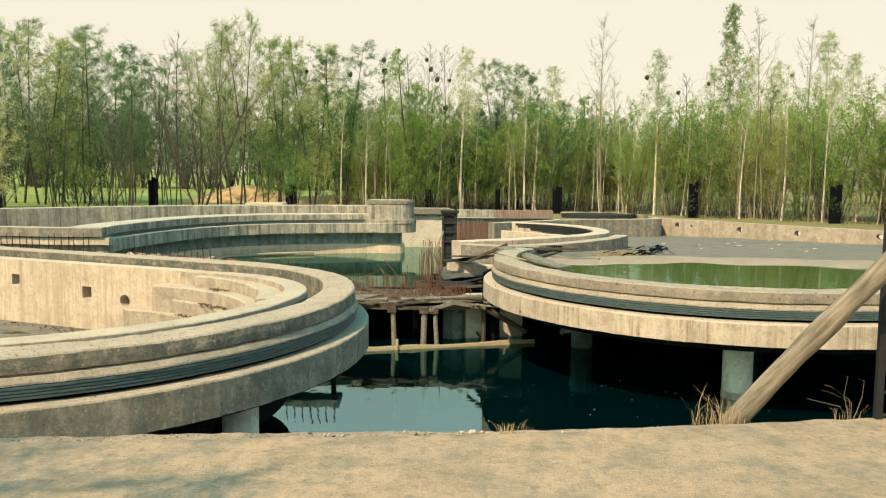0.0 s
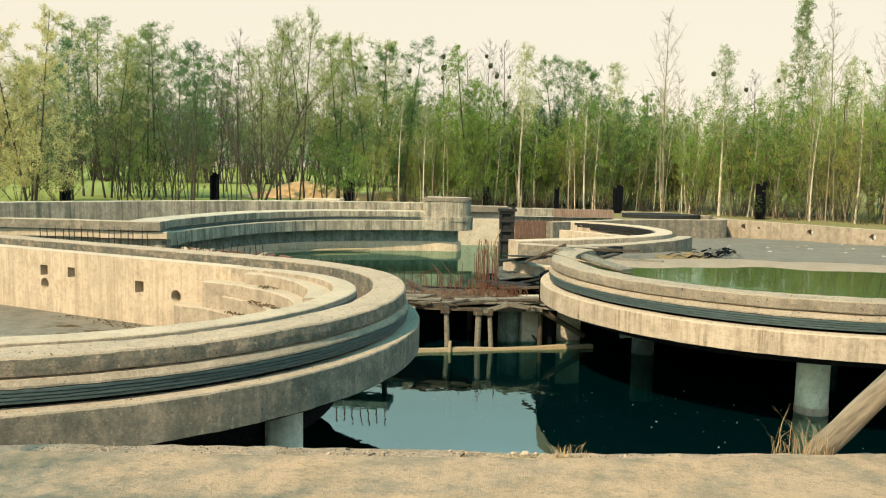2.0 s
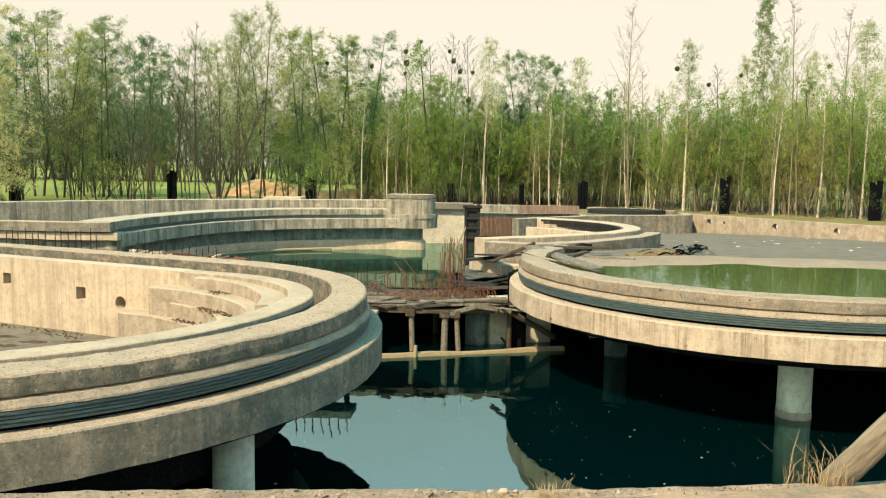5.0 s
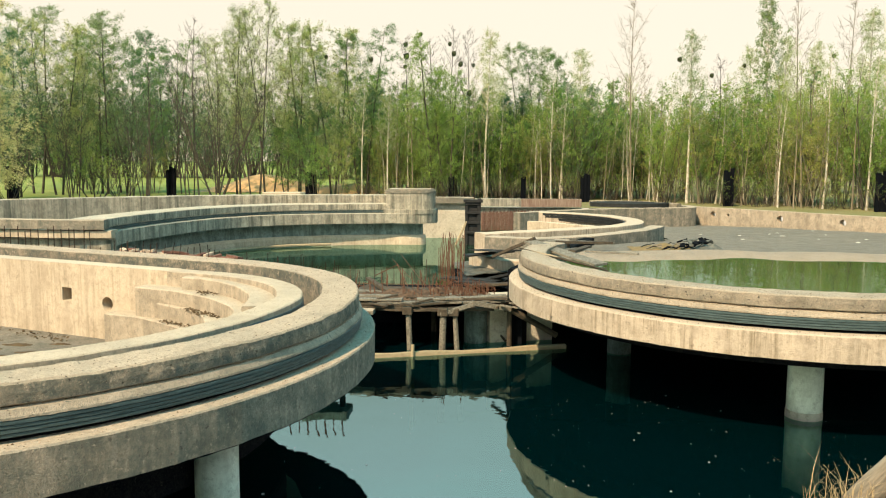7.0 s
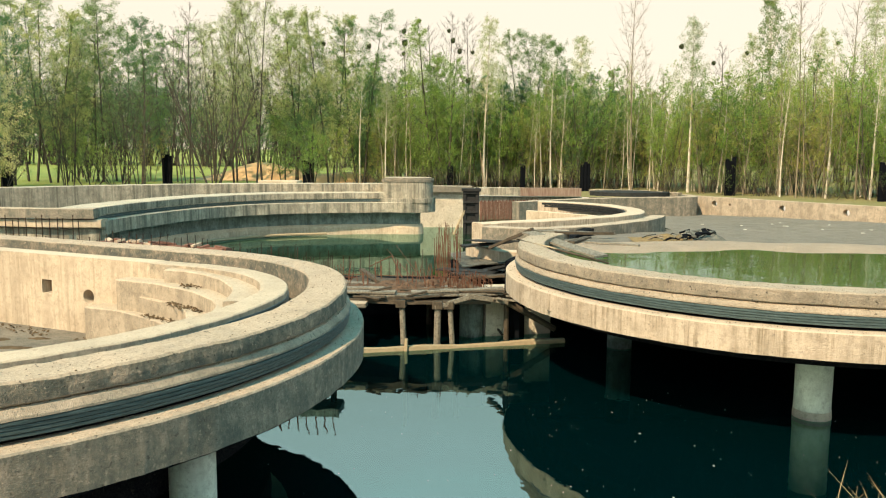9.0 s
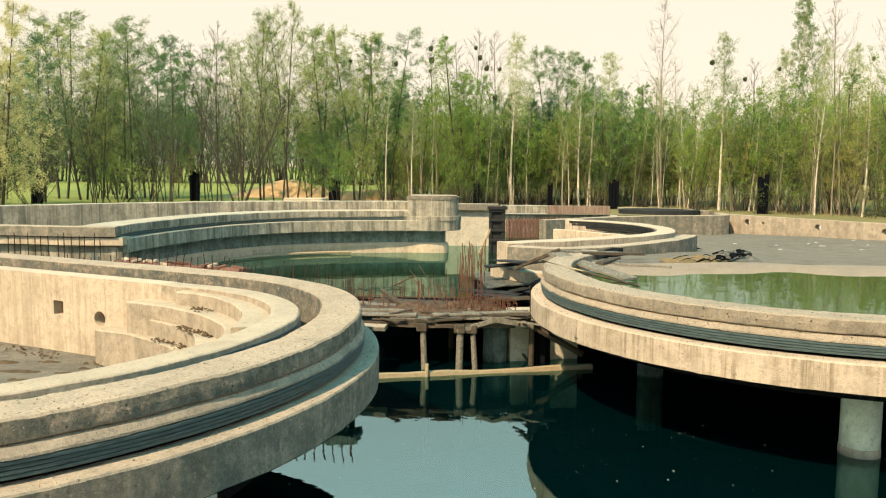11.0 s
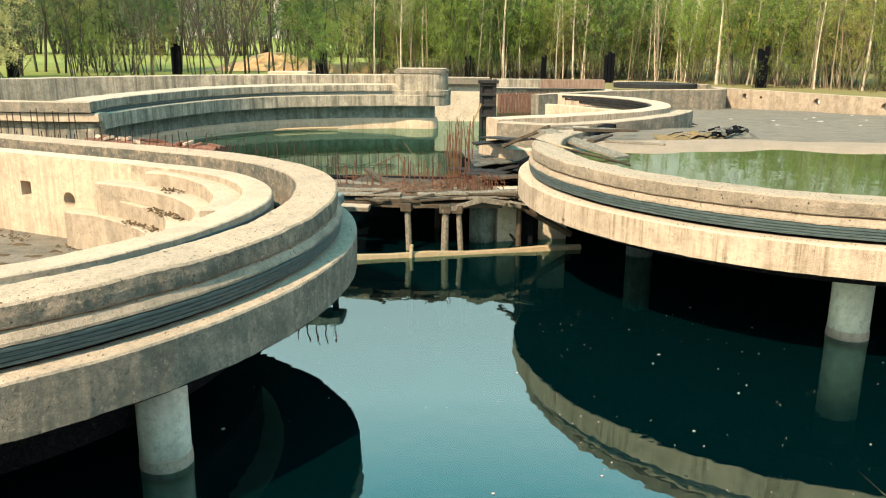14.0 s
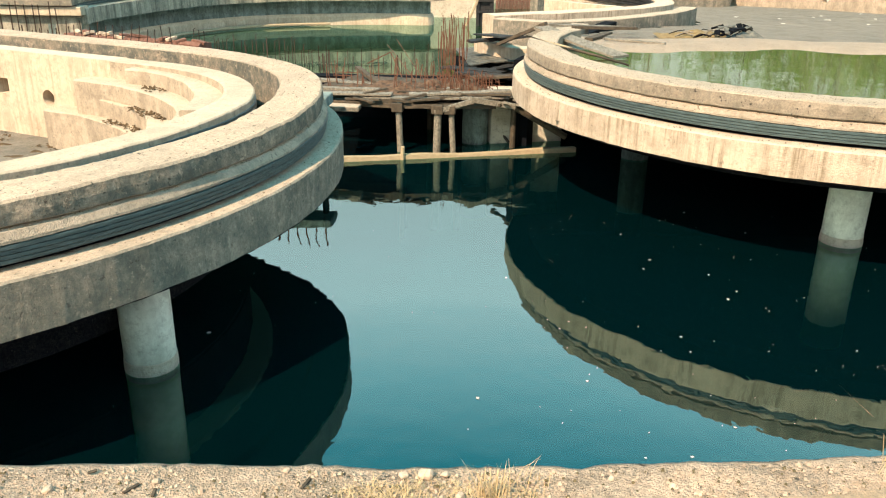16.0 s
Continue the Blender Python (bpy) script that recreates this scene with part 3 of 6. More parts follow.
# inner ring, inside wall, steps and floor of the stepped basin
A_RING = lean_arc(-5.68, 10.39, 3.74, 3.36, -128, 69, 0, 69)
part("inner_ring", sweep(A_RING, [(0.0, -0.9), (0.0, 0.028), (0.015, 0.04), (0.26, 0.045), (0.30, 0.035), (0.30, -0.9)], 0.006, 9.0, lambda u: 0.105 * min(1, max(0, (0.97 - u) / 0.35))), M_STEP, basin_a, "pale inner concrete ring")
for k in range(3):
    part("band", sweep(A_RING[:-14], band(-0.002, -0.145 + 0.045 * k, 0.043), 0.002, k, lambda u: 0.105 * min(1, max(0, (0.97 - u) / 0.35))), M_BAND, basin_a, "black rubber hoop")
WALL_END, WALL_WAY = Vector((-4.58, 13.246)), Vector((-0.938, 0.346))
A_LEN = 8.0
A_HOLES = [(2.07, -0.447, 0.105, False), (1.215, -0.54, 0.11, True), (3.79, -0.32, 0.095, False), (4.53, -0.33, 0.10, False), (4.52, -0.58, 0.11, True), (6.1, -0.36, 0.10, False)]
part("inner_wall", holed_wall(WALL_END + WALL_WAY * A_LEN, WALL_END, -1.3, 0.045, 0.30, [(A_LEN - u, v, h, r) for u, v, h, r in A_HOLES]), M_PALE, basin_a, "sunlit pale concrete wall with square and round openings")
# pieces of the closing wall behind the openings, coloured black for the shade inside
part("channel_wall", sweep([WALL_END + WALL_WAY * A_LEN + Vector((0.21, 0.57)), WALL_END + Vector((0.21, 0.57))], [(0, -1.2), (0, -0.25), (0.06, -0.25), (0.06, -1.2)], 0), M_BLACK, basin_a, "back of the channel, coloured black as shade")


def poly_slab(points, z0, z1):
    n = len(points)
    verts = [(p[0], p[1], z0) for p in points] + [(p[0], p[1], z1) for p in points]
    return verts, [tuple(range(n)), tuple(n + i for i in range(n)), *((i, (i + 1) % n, n + (i + 1) % n, n + i) for i in range(n))]


def inset(path, d):
    out = []
    for i, q in enumerate(path):
        way = (path[min(i + 1, len(path) - 1)] - path[max(i - 1, 0)]).normalized()
        out.append(q + Vector((-way.y, way.x)) * d)
    return out


A_ARC = lean_arc(-5.68, 10.39, 4.56, 4.20, -128, 48, 20, 69)
# Underside of the stepped basin, coloured black in place of shade.
part("underside", sweep(A_ARC, [(0.40, -0.74), (0.40, -0.612), (1.22, -0.612), (1.22, -1.33), (1.08, -1.33), (1.08, -0.74)], 0.0), M_UNDER, basin_a, "concrete underside with its shade coloured black")
# Added closing plate: stops light leaking through, black as painted shade.
part("soffit", poly_slab([tuple(p) for p in inset(A_ARC, 1.1)] + [(-5.0, 13.9), (-13.5, 17.0), (-13.5, 6.0)], -1.36, -1.27), M_UNDER, basin_a, "added black soffit that shuts out leaking light")

# floor of the stepped basin, sloping down from the ring like a beach
def bowl():
    rim = [p for p in inset(A_RING, 0.28) if math.atan2(p.y - 10.39, p.x + 5.68) < radians(8)]
    rows = [(0.0, 0.06), (0.12, -0.10), (0.5, -0.55), (1.0, -0.85), (1.7, -1.0), (2.4, -1.07), (2.9, -1.12)]
    c = Vector((-6.9, 11.6))
    verts, n = [], len(rim)
    for d, z in rows:
        for p in rim:
            q = p + (c - p).normalized() * min(d, (c - p).length * 0.98)
            verts.append((q.x, q.y, z + 0.015 * noise.noise((q.x * 1.3, q.y * 1.3, 8))))
    faces = [(r * n + i, r * n + i + 1, (r + 1) * n + i + 1, (r + 1) * n + i) for r in range(len(rows) - 1) for i in range(n - 1)]
    return verts, faces


part("beach", bowl(), M_STEP, basin_a, "pale sloping screed", True)
part("floor", poly_slab([(-13.5, 17.0), (-13.5, 6.5), (-8, 6.5), (-4.4, 9.0), (-4.2, 13.2)], -1.25, -1.10), M_FLOOR, basin_a, "grey silted basin floor")
STEPS = [
    (-0.60, 0.70, [(-5.56, 13.24), (-5.25, 13.12), (-4.83, 12.91), (-4.24, 12.46), (-3.9, 12.08), (-3.7, 11.5)]),
    (-0.38, 0.55, [(-4.62, 12.92), (-4.30, 12.70), (-4.0, 12.50), (-3.77, 12.27), (-3.55, 11.9), (-3.38, 11.5)]),
    (-0.17, 0.60, [(-5.0, 13.07), (-4.5, 12.88), (-3.88, 12.48), (-3.3, 11.92), (-2.98, 11.38), (-2.86, 10.7)]),
    (0.01, 0.40, [(-4.22, 12.88), (-3.92, 12.80), (-3.42, 12.42), (-3.04, 11.94), (-2.78, 11.4), (-2.65, 10.7)]),
]
for z, deep, pts in STEPS:
    part("step", sweep(curve_through(pts, 0.08), [(0, -1.2), (0, z - 0.014), (0.014, z), (deep, z), (deep, -1.2)], 0.009, z), M_STEP, basin_a, "curved concrete step with leaf litter")


def columns():
    first = None
    for x, y, r, top in ((-2.335, 8.92, 0.203, -0.6), (4.36, 12.60, 0.225, -0.6), (2.43, 16.12, 0.21, -0.6), (-0.15, 16.75, 0.215, -0.98), (8.2, 13.4, 0.236, -0.6), (-6.4, 8.6, 0.22, -0.6), (6.3, 17.6, 0.22, -0.6), (0.20, 17.05, 0.12, -1.1)):
        t = thing("column", (x, y, -3.0), "round grey concrete column standing in the water", "column", "columns under the basins")
        # Near shafts are coloured green as if lit through water, far ones dark.
        part("submerged_shaft", lathe(x, y, [(r * 1.02, -3.0), (r * 1.02, -1.73)], 40), M_SUNKGREEN if y < 14 else M_MUD, t, "underwater shaft coloured as seen through the water", True)
        # Far columns get the shade-dark copy, near ones a brightened concrete.
        part("shaft", lathe(x, y, [(r, -1.80), (r, -1.3), (r, top)], 40), M_COLUMN if y < 14 else M_SHADE, t, "", True)
        if y < 14:
            part("waterline_cuff", lathe(x, y, [(r * 1.03, -1.76), (r * 1.045, -1.68), (r * 1.03, -1.60), (r * 0.9, -1.585)], 40), M_LIME, t, "lime-white ring at the waterline")


columns()

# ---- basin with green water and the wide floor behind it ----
# Black disc puts the shade below the green basin into its colour.
part("underside", poly_slab([(4.86 + 4.05 * math.cos(radians(a)), 15.32 + 4.05 * math.sin(radians(a))) for a in range(0, 360, 6)], -0.72, -0.57), M_UNDER, basin_b, "concrete underside with its shade coloured black")
HEIGHTS = [(0, -0.5), (14.5, -0.5), (15.8, -0.34), (16.75, -0.13), (17.4, -0.075), (19.2, -0.19), (22.5, -0.43), (27.3, -0.77), (42.8, -1.42), (60, -1.42)]
FLOOR_EDGE = [(0.95, 17.2), (1.5, 19.0), (2.2, 21.6), (2.6, 22.9), (4.0, 24.4), (5.2, 26.5), (5.9, 29.5), (6.0, 33), (6.0, 38), (9.4, 42.9), (9.9, 43.0), (15.4, 36.2), (21.5, 30), (24.5, 19), (9.4, 15.4), (8.9, 13.2), (7.1, 11.6), (4.86, 11.1), (2.6, 11.7), (1.0, 13.4), (0.65, 15.3)]


def floor_height(x, y):
    yy = y + 0.30 * math.sin(x * 0.9) + 0.16 * math.sin(x * 2.3 + 1.0) + 0.25 * noise.noise((x * 1.1, y * 0.4, 4))
    for (ya, za), (yb, zb) in zip(HEIGHTS, HEIGHTS[1:]):
        if ya <= yy < yb:
            return za + (zb - za) * (yy - ya) / (yb - ya)
    return HEIGHTS[-1][1]


def inside_poly(poly, x, y):
    hit = False
    for (xa, ya), (xb, yb) in zip(poly, poly[1:] + poly[:1]):
        if (ya > y) != (yb > y) and x < (xb - xa) * (y - ya) / (yb - ya) + xa:
            hit = not hit
    return hit


def wide_floor():
    step, at, verts, faces = 0.3, {}, [], []
    nx, ny = int(25 / step), int(33 / step)
    for i in range(nx):
        for j in range(ny):
            x, y = 0.4 + i * step, 11.0 + j * step
            if inside_poly(FLOOR_EDGE, x + step / 2, y + step / 2):
                q = []
                for a, b in ((i, j), (i + 1, j), (i + 1, j + 1), (i, j + 1)):
                    if (a, b) not in at:
                        at[a, b] = len(verts)
                        px, py = 0.4 + a * step, 11.0 + b * step
                        verts.append((px, py, floor_height(px, py) + 0.01 * noise.noise((px * 1.5, py * 1.5, 1))))
                    q.append(at[a, b])
                faces.append(tuple(q))
    return verts, faces


# Added plate that keeps bright sky out of the water's mirror here.
part("sky_blocker", poly_slab([(0.95, 15.0), (1.0, 17.2), (1.6, 19.0), (2.3, 21.6), (6.0, 24.0), (9.2, 19.5), (9.0, 15.5)], -0.80, -0.755), M_UNDER, basin_b, "added black plate blocking sky reflections under the floor")
part("floor", wide_floor(), M_FLOOR, basin_b, "grey silted concrete floor falling away", True)
part("water_sheet", poly_slab([(4.86 + 3.95 * math.cos(radians(a)), min(17.45, 15.32 + 3.95 * math.sin(radians(a)))) for a in range(0, 360, 4)], -0.50, -0.115), M_ALGAE, basin_b, "shallow green rainwater")


def silt():
    xs = [0.9 + 0.25 * i for i in range(34)]
    verts = []
    for x in xs:
        for k in range(8):
            y = 16.15 + 0.42 * k + 0.25 * noise.noise((x * 0.8, 5, k)) + 0.35 * noise.noise((x * 0.35, 9, 1))
            verts.append((x, y, floor_height(x, y) + (0.018 if 0 < k < 7 else -0.02)))
    return verts, [(i * 8 + k, i * 8 + k + 1, (i + 1) * 8 + k + 1, (i + 1) * 8 + k) for i in range(len(xs) - 1) for k in range(7)]


part("silt_shore", silt(), M_SILT, basin_b, "pale dried silt along the water", True)

# far wall of the wide floor, with weep holes
def straight_wall(name, p0, p1, z0, z1, thick, holes, mat, label):
    return solid(name, holed_wall(p0, p1, z0, z1, thick, holes), mat, label, "wall", kind="structure")


straight_wall("wall_far_right", (9.75, 43.3), (15.4, 36.6), -2.2, -0.52, 0.35, [(1.45, -0.84, 0.15, True), (2.3, -0.84, 0.07, True), (5.0, -0.86, 0.15, True), (7.9, -0.86, 0.15, True)], M_STEP, "long weathered concrete wall with round weep holes")
straight_wall("wall_right", (15.4, 36.6), (22.5, 30.0), -2.2, -0.52, 0.35, [(2.6, -0.78, 0.13, True), (5.6, -0.78, 0.13, True)], M_STEP, "long weathered concrete wall with round weep holes")
straight_wall("wall_right_near", (22.5, 30.0), (25.0, 18.0), -2.2, -0.52, 0.35, [], M_CONC, "weathered concrete wall closing the wide basin")
straight_wall("wall_right_end", (25.0, 18.0), (8.6, 12.9), -2.2, -0.3, 0.35, [], M_CONC, "weathered concrete wall closing the wide basin")

# ---- far curved basins ----


def wall_run(name, points, top, thick, mat, label, low=-3.0, seed=0.0):
    return solid(name, sweep(curve_through(points, 0.3), [(0.0, low), (0.0, top - 0.015), (0.02, top), (thick - 0.02, top), (thick, top - 0.015), (thick, low)], 0.012, seed), mat, label, "wall", kind="structure")


wall_run("wall_back_left", [(-4.2, 34.7), (-7.2, 34.0), (-10.6, 32.8), (-12.3, 31.6), (-13.9, 30.4), (-15.2, 29.2), (-16.5, 28.0), (-19.5, 24.8), (-23, 20.8), (-27, 16)][::-1], 0.30, 0.5, M_OLD, "stained concrete back wall of the far basin", -0.45, 3.0)
channel = thing("curved_channel", (-8.5, 31, WATER), "dark curved concrete channel wall round the far pool", "channel wall")
C_LINE = curve_through([(-10.5, 23.45), (-10.8, 24.9), (-10.65, 26.7), (-10.3, 28.5), (-9.7, 30.2), (-8.3, 32.0), (-6.4, 33.05), (-4.4, 33.66), (-3.3, 33.72), (-2.62, 33.86), (-2.28, 34.3), (-2.25, 34.8)], 0.15)[5:]
part("ledge", sweep(C_LINE, [(0.0, -0.80), (0.0, -0.42), (0.015, -0.40), (0.7, -0.40), (0.7, -0.80)], 0.01, 1.0), M_OLD, channel, "streaked overhanging ledge")
part("upstand", sweep(C_LINE, [(0.26, -0.41), (0.24, -0.27), (0.20, -0.26), (0.20, -0.05), (0.22, -0.03), (1.25, -0.03), (1.25, -0.41)], 0.012, 2.0), M_OLD, channel, "stepped upstand")
# The ledge's shade is put into this wall's dark teal colour.
part("recess_wall", sweep(C_LINE, [(0.62, -3.0), (0.60, -0.78), (1.0, -0.78), (1.0, -3.0)], 0.01, 3.0), M_SHADE, channel, "recessed wall under the ledge")
part("plinth", sweep(C_LINE, [(0.46, -3.0), (0.48, -1.40), (0.54, -1.30), (0.9, -1.30), (0.9, -3.0)], 0.012, 4.0), M_PALE, channel, "lime-pale plinth at the waterline")
for k in range(2):
    part("band", sweep(C_LINE, band(0.23 + 0.01 * k, -0.385 + 0.05 * k, 0.045), 0.004, k), M_BAND, channel, "black rubber hoop")
part("pipe", tube([(p.x - 0.12, p.y + 0.20, -1.62) for p in C_LINE[19:73:3]], [0.05] * 18, 6), M_WOODPALE, channel, "pale pipe along the plinth")
pier = thing("end_pier", (-3.2, 34.2, WATER), "tall stained concrete end pier with a rounded top", "pier")


def pier_outline(grow):
    turn = [(-3.02 + (0.70 + grow) * math.cos(radians(a)), 34.52 + (0.70 + grow) * math.sin(radians(a))) for a in range(-90, 91, 12)]
    return [(-4.25 - grow, 33.85 - grow)] + turn + [(-4.25 - grow, 35.2 + grow)]


part("foot_ledge", poly_slab(pier_outline(0.10), -0.42, -0.24), M_OLD, pier, "projecting foot course")
part("block", poly_slab(pier_outline(0.0), -0.24, 0.40), M_OLD, pier)
part("cap", joined(poly_slab(pier_outline(0.03), 0.402, 0.50), poly_slab(pier_outline(-0.05), 0.502, 0.555)), M_CONC, pier, "rounded top course")
wall_run("wall_far_left_return", [(-10.9, 24.25), (-12.5, 24.1), (-14.1, 24.2), (-17, 23.8), (-22, 22)], -0.03, 0.4, M_CONC, "low concrete wall with an end face", -0.30, 4.0)
wall_run("wall_low_left", [(-10.7, 23.95), (-12.5, 23.8), (-14.1, 23.9), (-17, 23.5), (-22, 21.7)][::-1], -0.34, 0.5, M_PALE, "pale lower course of the far left wall", -0.55, 5.0)
wall_run("wall_foot_left", [(-10.8, 24.1), (-12.5, 24.0), (-14.1, 24.1), (-17, 23.7), (-22, 21.9)][::-1], -0.60, 0.4, M_OLD, "dark lower wall behind the reinforcing bars", -3.0, 6.0)

# channel head: white wall, sluice frame, beam and rusty sheeting
straight_wall("wall_white", (-3.2, 37.3), (-0.9, 37.4), -3.0, -0.16, 0.4, [], M_LIME, "sunlit lime-white wall at the channel head")
straight_wall("wall_white_top", (-3.4, 37.05), (-0.85, 37.15), -0.16, 0.10, 0.7, [], M_CONC, "weathered coping over the white wall")
straight_wall("wall_rear", (-1.0, 44.6), (4.6, 44.9), -3.0, -0.75, 0.5, [], M_OLD, "dark rear wall of the channel")
straight_wall("wall_rear_beam", (-1.0, 44.3), (1.4, 44.42), -0.66, -0.28, 0.6, [], M_OLD, "grey concrete beam at the rear")
straight_wall("wall_rear_red", (1.4, 44.42), (4.55, 44.6), -0.70, -0.28, 0.6, [], M_REDBEAM, "rust-red edge beam at the rear")
sheets = thing("sheet_piling", (0.8, 41.8, WATER), "rusty red ribbed sheet piling standing in water", "sheet piling")
for i in range(46):
    x = -0.62 + i * 0.064
    part("rib", box(x, 41.5 + i * 0.028 - (0.06 if i % 2 else 0.0), -2.2, x + 0.056, 41.6 + i * 0.028, -0.80 + 0.05 * math.sin(i * 2.3)), M_BRICKRED, sheets)
sluice = thing("sluice_frame", (-0.75, 34.6, WATER), "dark steel sluice frame with cross bars", "sluice gate")
part("upright", box(-1.12, 34.5, -2.5, -1.0, 34.66, 0.10, None, 0.01), M_GREENGATE, sluice)
part("upright", box(-0.62, 34.5, -2.5, -0.48, 34.66, 0.18, None, 0.01), M_GREENGATE, sluice)
for z in (-1.25, -0.85, -0.45, -0.08):
    part("cross_bar", box(-1.12, 34.46, z, -0.48, 34.56, z + 0.10, None, 0.01), M_GREENGATE, sluice)
part("gate_leaf", box(-1.02, 34.58, -2.5, -0.60, 34.64, -0.02, None, 0.01), M_GREENGATE, sluice)
part("brace", rod([(-1.5, 34.4, -1.75), (-1.05, 34.5, -0.75)], 0.05), M_WOODPALE, sluice, "pale propping timber")
part("head_plate", box(-1.18, 34.4, 0.02, -0.40, 34.7, 0.14, None, 0.01), M_GREENGATE, sluice)

# hooked trough beyond the green basin
wall_run("wall_hook_outer", [(-0.1, 22.7), (0.7, 22.35), (1.5, 22.4), (3.0, 23.5), (4.2, 24.95), (4.85, 25.9), (5.35, 27.1)], -0.27, 0.42, M_CONC, "curved concrete wall ending in a sharp corner", -2.2, 7.0)
wall_run("wall_hook_trough", [(-0.1, 23.3), (1.6, 24.4), (3.3, 25.8), (4.45, 27.1), (4.95, 28.4), (4.95, 29.9), (4.35, 31.6), (3.4, 32.7), (2.6, 33.2), (1.95, 33.45)], -0.25, 0.55, M_STREAK, "curved pale trough wall of the hooked basin", -2.0, 8.0)
wall_run("wall_hook_inner", [(1.25, 30.35), (2.1, 29.6), (2.8, 28.95), (3.4, 28.3), (3.9, 27.95)], -0.40, 0.16, M_PALE, "pale inner lip of the hooked basin", -2.0, 9.0)
# Black fill for the dark crescent inside the basin.
solid("wall_hook_bed", poly_slab([(1.25, 30.55), (2.2, 29.75), (2.9, 29.1), (3.6, 28.4), (4.2, 28.2), (4.4, 29.6), (3.9, 31.2), (3.0, 32.3), (1.9, 32.8), (1.35, 32.6)], -0.95, -0.62), M_TARP, "black bed filling the hooked basin", "basin floor", kind="structure")
wall_run("wall_hook_far", [(1.15, 36.0), (2.85, 37.7), (4.4, 39.0), (6.25, 40.0), (9.3, 41.2), (9.85, 42.2), (9.8, 43.4)], -0.47, 0.4, M_CONC, "far curved concrete wall", -2.2, 10.0)
wall_run("wall_far_ring", [(5.6, 50.0), (8.1, 50.2), (10.1, 47.6)], -0.60, 0.35, M_CONC, "low far concrete ring", -1.2, 11.0)
wall_run("wall_stub", [(-0.45, 21.3), (-0.05, 20.5), (0.35, 20.0), (0.95, 19.8)], -0.55, 0.4, M_PALE, "short pale curved wall stub", -1.0, 12.0)
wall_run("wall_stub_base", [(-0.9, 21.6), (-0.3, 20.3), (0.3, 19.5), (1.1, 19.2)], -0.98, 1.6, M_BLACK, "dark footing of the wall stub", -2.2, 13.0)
wall_run("wall_floor_edge", [(0.72, 16.6), (0.95, 17.3), (1.5, 19.0), (2.2, 21.4), (2.75, 23.0)], -0.30, 0.3, M_BLACK, "black edge of the silted floor", -2.2, 14.0)
wall_run("wall_floor_lip", [(1.0, 17.3), (1.5, 19.0), (1.9, 20.4)], -0.10, 0.35, M_CONC, "broken lip of the silted floor", -0.5, 15.0)
straight_wall("wall_under_deck", (0.12, 16.66), (1.30, 17.04), -3.0, -0.80, 0.3, [], M_LIME, "stained pale wall below the timber deck")
part_d = thing("hooked_basin_hoops", (4, 29, -0.4), "black rubber hoops inside the hooked basin", "hoops")
for k in range(3):
    part("band", sweep(curve_through([(1.7, 25.05), (3.05, 26.15), (4.0, 27.3), (4.4, 28.5), (4.4, 29.8), (3.9, 31.2), (3.1, 32.2), (2.5, 32.7), (1.95, 32.95)], 0.3), band(0.03 - 0.02 * k, -0.36 - 0.09 * k, 0.08), 0.004, k), M_TARP, part_d, "black rubber hoop")
# Added wall that blocks sky and darkens the mirror under the deck.
straight_wall("shade_wall_below_deck", (-3.6, 18.36), (1.2, 18.45), -3.0, -0.945, 0.3, [], M_BLACK, "added black wall painting shade below the back of the deck")

# Black slab filling the dark opening of the ring.
solid("wall_far_ring_bed", poly_slab([(7.6 + 2.2 * math.cos(radians(a)), 48.4 + 1.5 * math.sin(radians(a))) for a in range(0, 360, 15)], -0.9, -0.60), M_TARP, "dark bed of the low far ring", "basin floor", kind="structure")

# ---- timber deck, bars and loose things ----
rng = random.Random(5)


def plank(name, a, b, w, h, mat, label, parent=None, group="loose planks", twist=0.0):
    """A sawn board between two places, bowed and split a little."""
    a, b = Vector(a), Vector(b)
    way = (b - a).normalized()
    side = way.cross(Vector((0, 0, 1)))
    side = (side.normalized() if side.length > 0.01 else Vector((1, 0, 0)))
    up = side.cross(way)
    side, up = side * math.cos(twist) + up * math.sin(twist), up * math.cos(twist) - side * math.sin(twist)
    verts, n, k = [], 7, rng.random() * 50
    for i in range(n):
        t = i / (n - 1)
        bow = up * (0.03 * math.sin(math.pi * t) * (b - a).length * rng.uniform(-0.3, 0.1)) + side * 0.02 * noise.noise((t * 3 + k, 1, 1))
        p = a + (b - a) * t + bow
        for s, u in ((-1, -1), (1, -1), (1, 1), (-1, 1)):
            j = 1 + 0.12 * noise.noise((t * 5 + k, s * 3, u * 3))
            verts.append(p + side * (s * w / 2 * j) + up * (u * h / 2 * j))
    faces = [(i * 4 + q, i * 4 + (q + 1) % 4, i * 4 + 4 + (q + 1) % 4, i * 4 + 4 + q) for i in range(n - 1) for q in range(4)]
    faces += [(3, 2, 1, 0), tuple(n * 4 - 4 + q for q in range(4))]
    if parent:
        return part(name, (verts, faces), mat, parent, label)
    return solid(name, (verts, faces), mat, label, "plank", group)


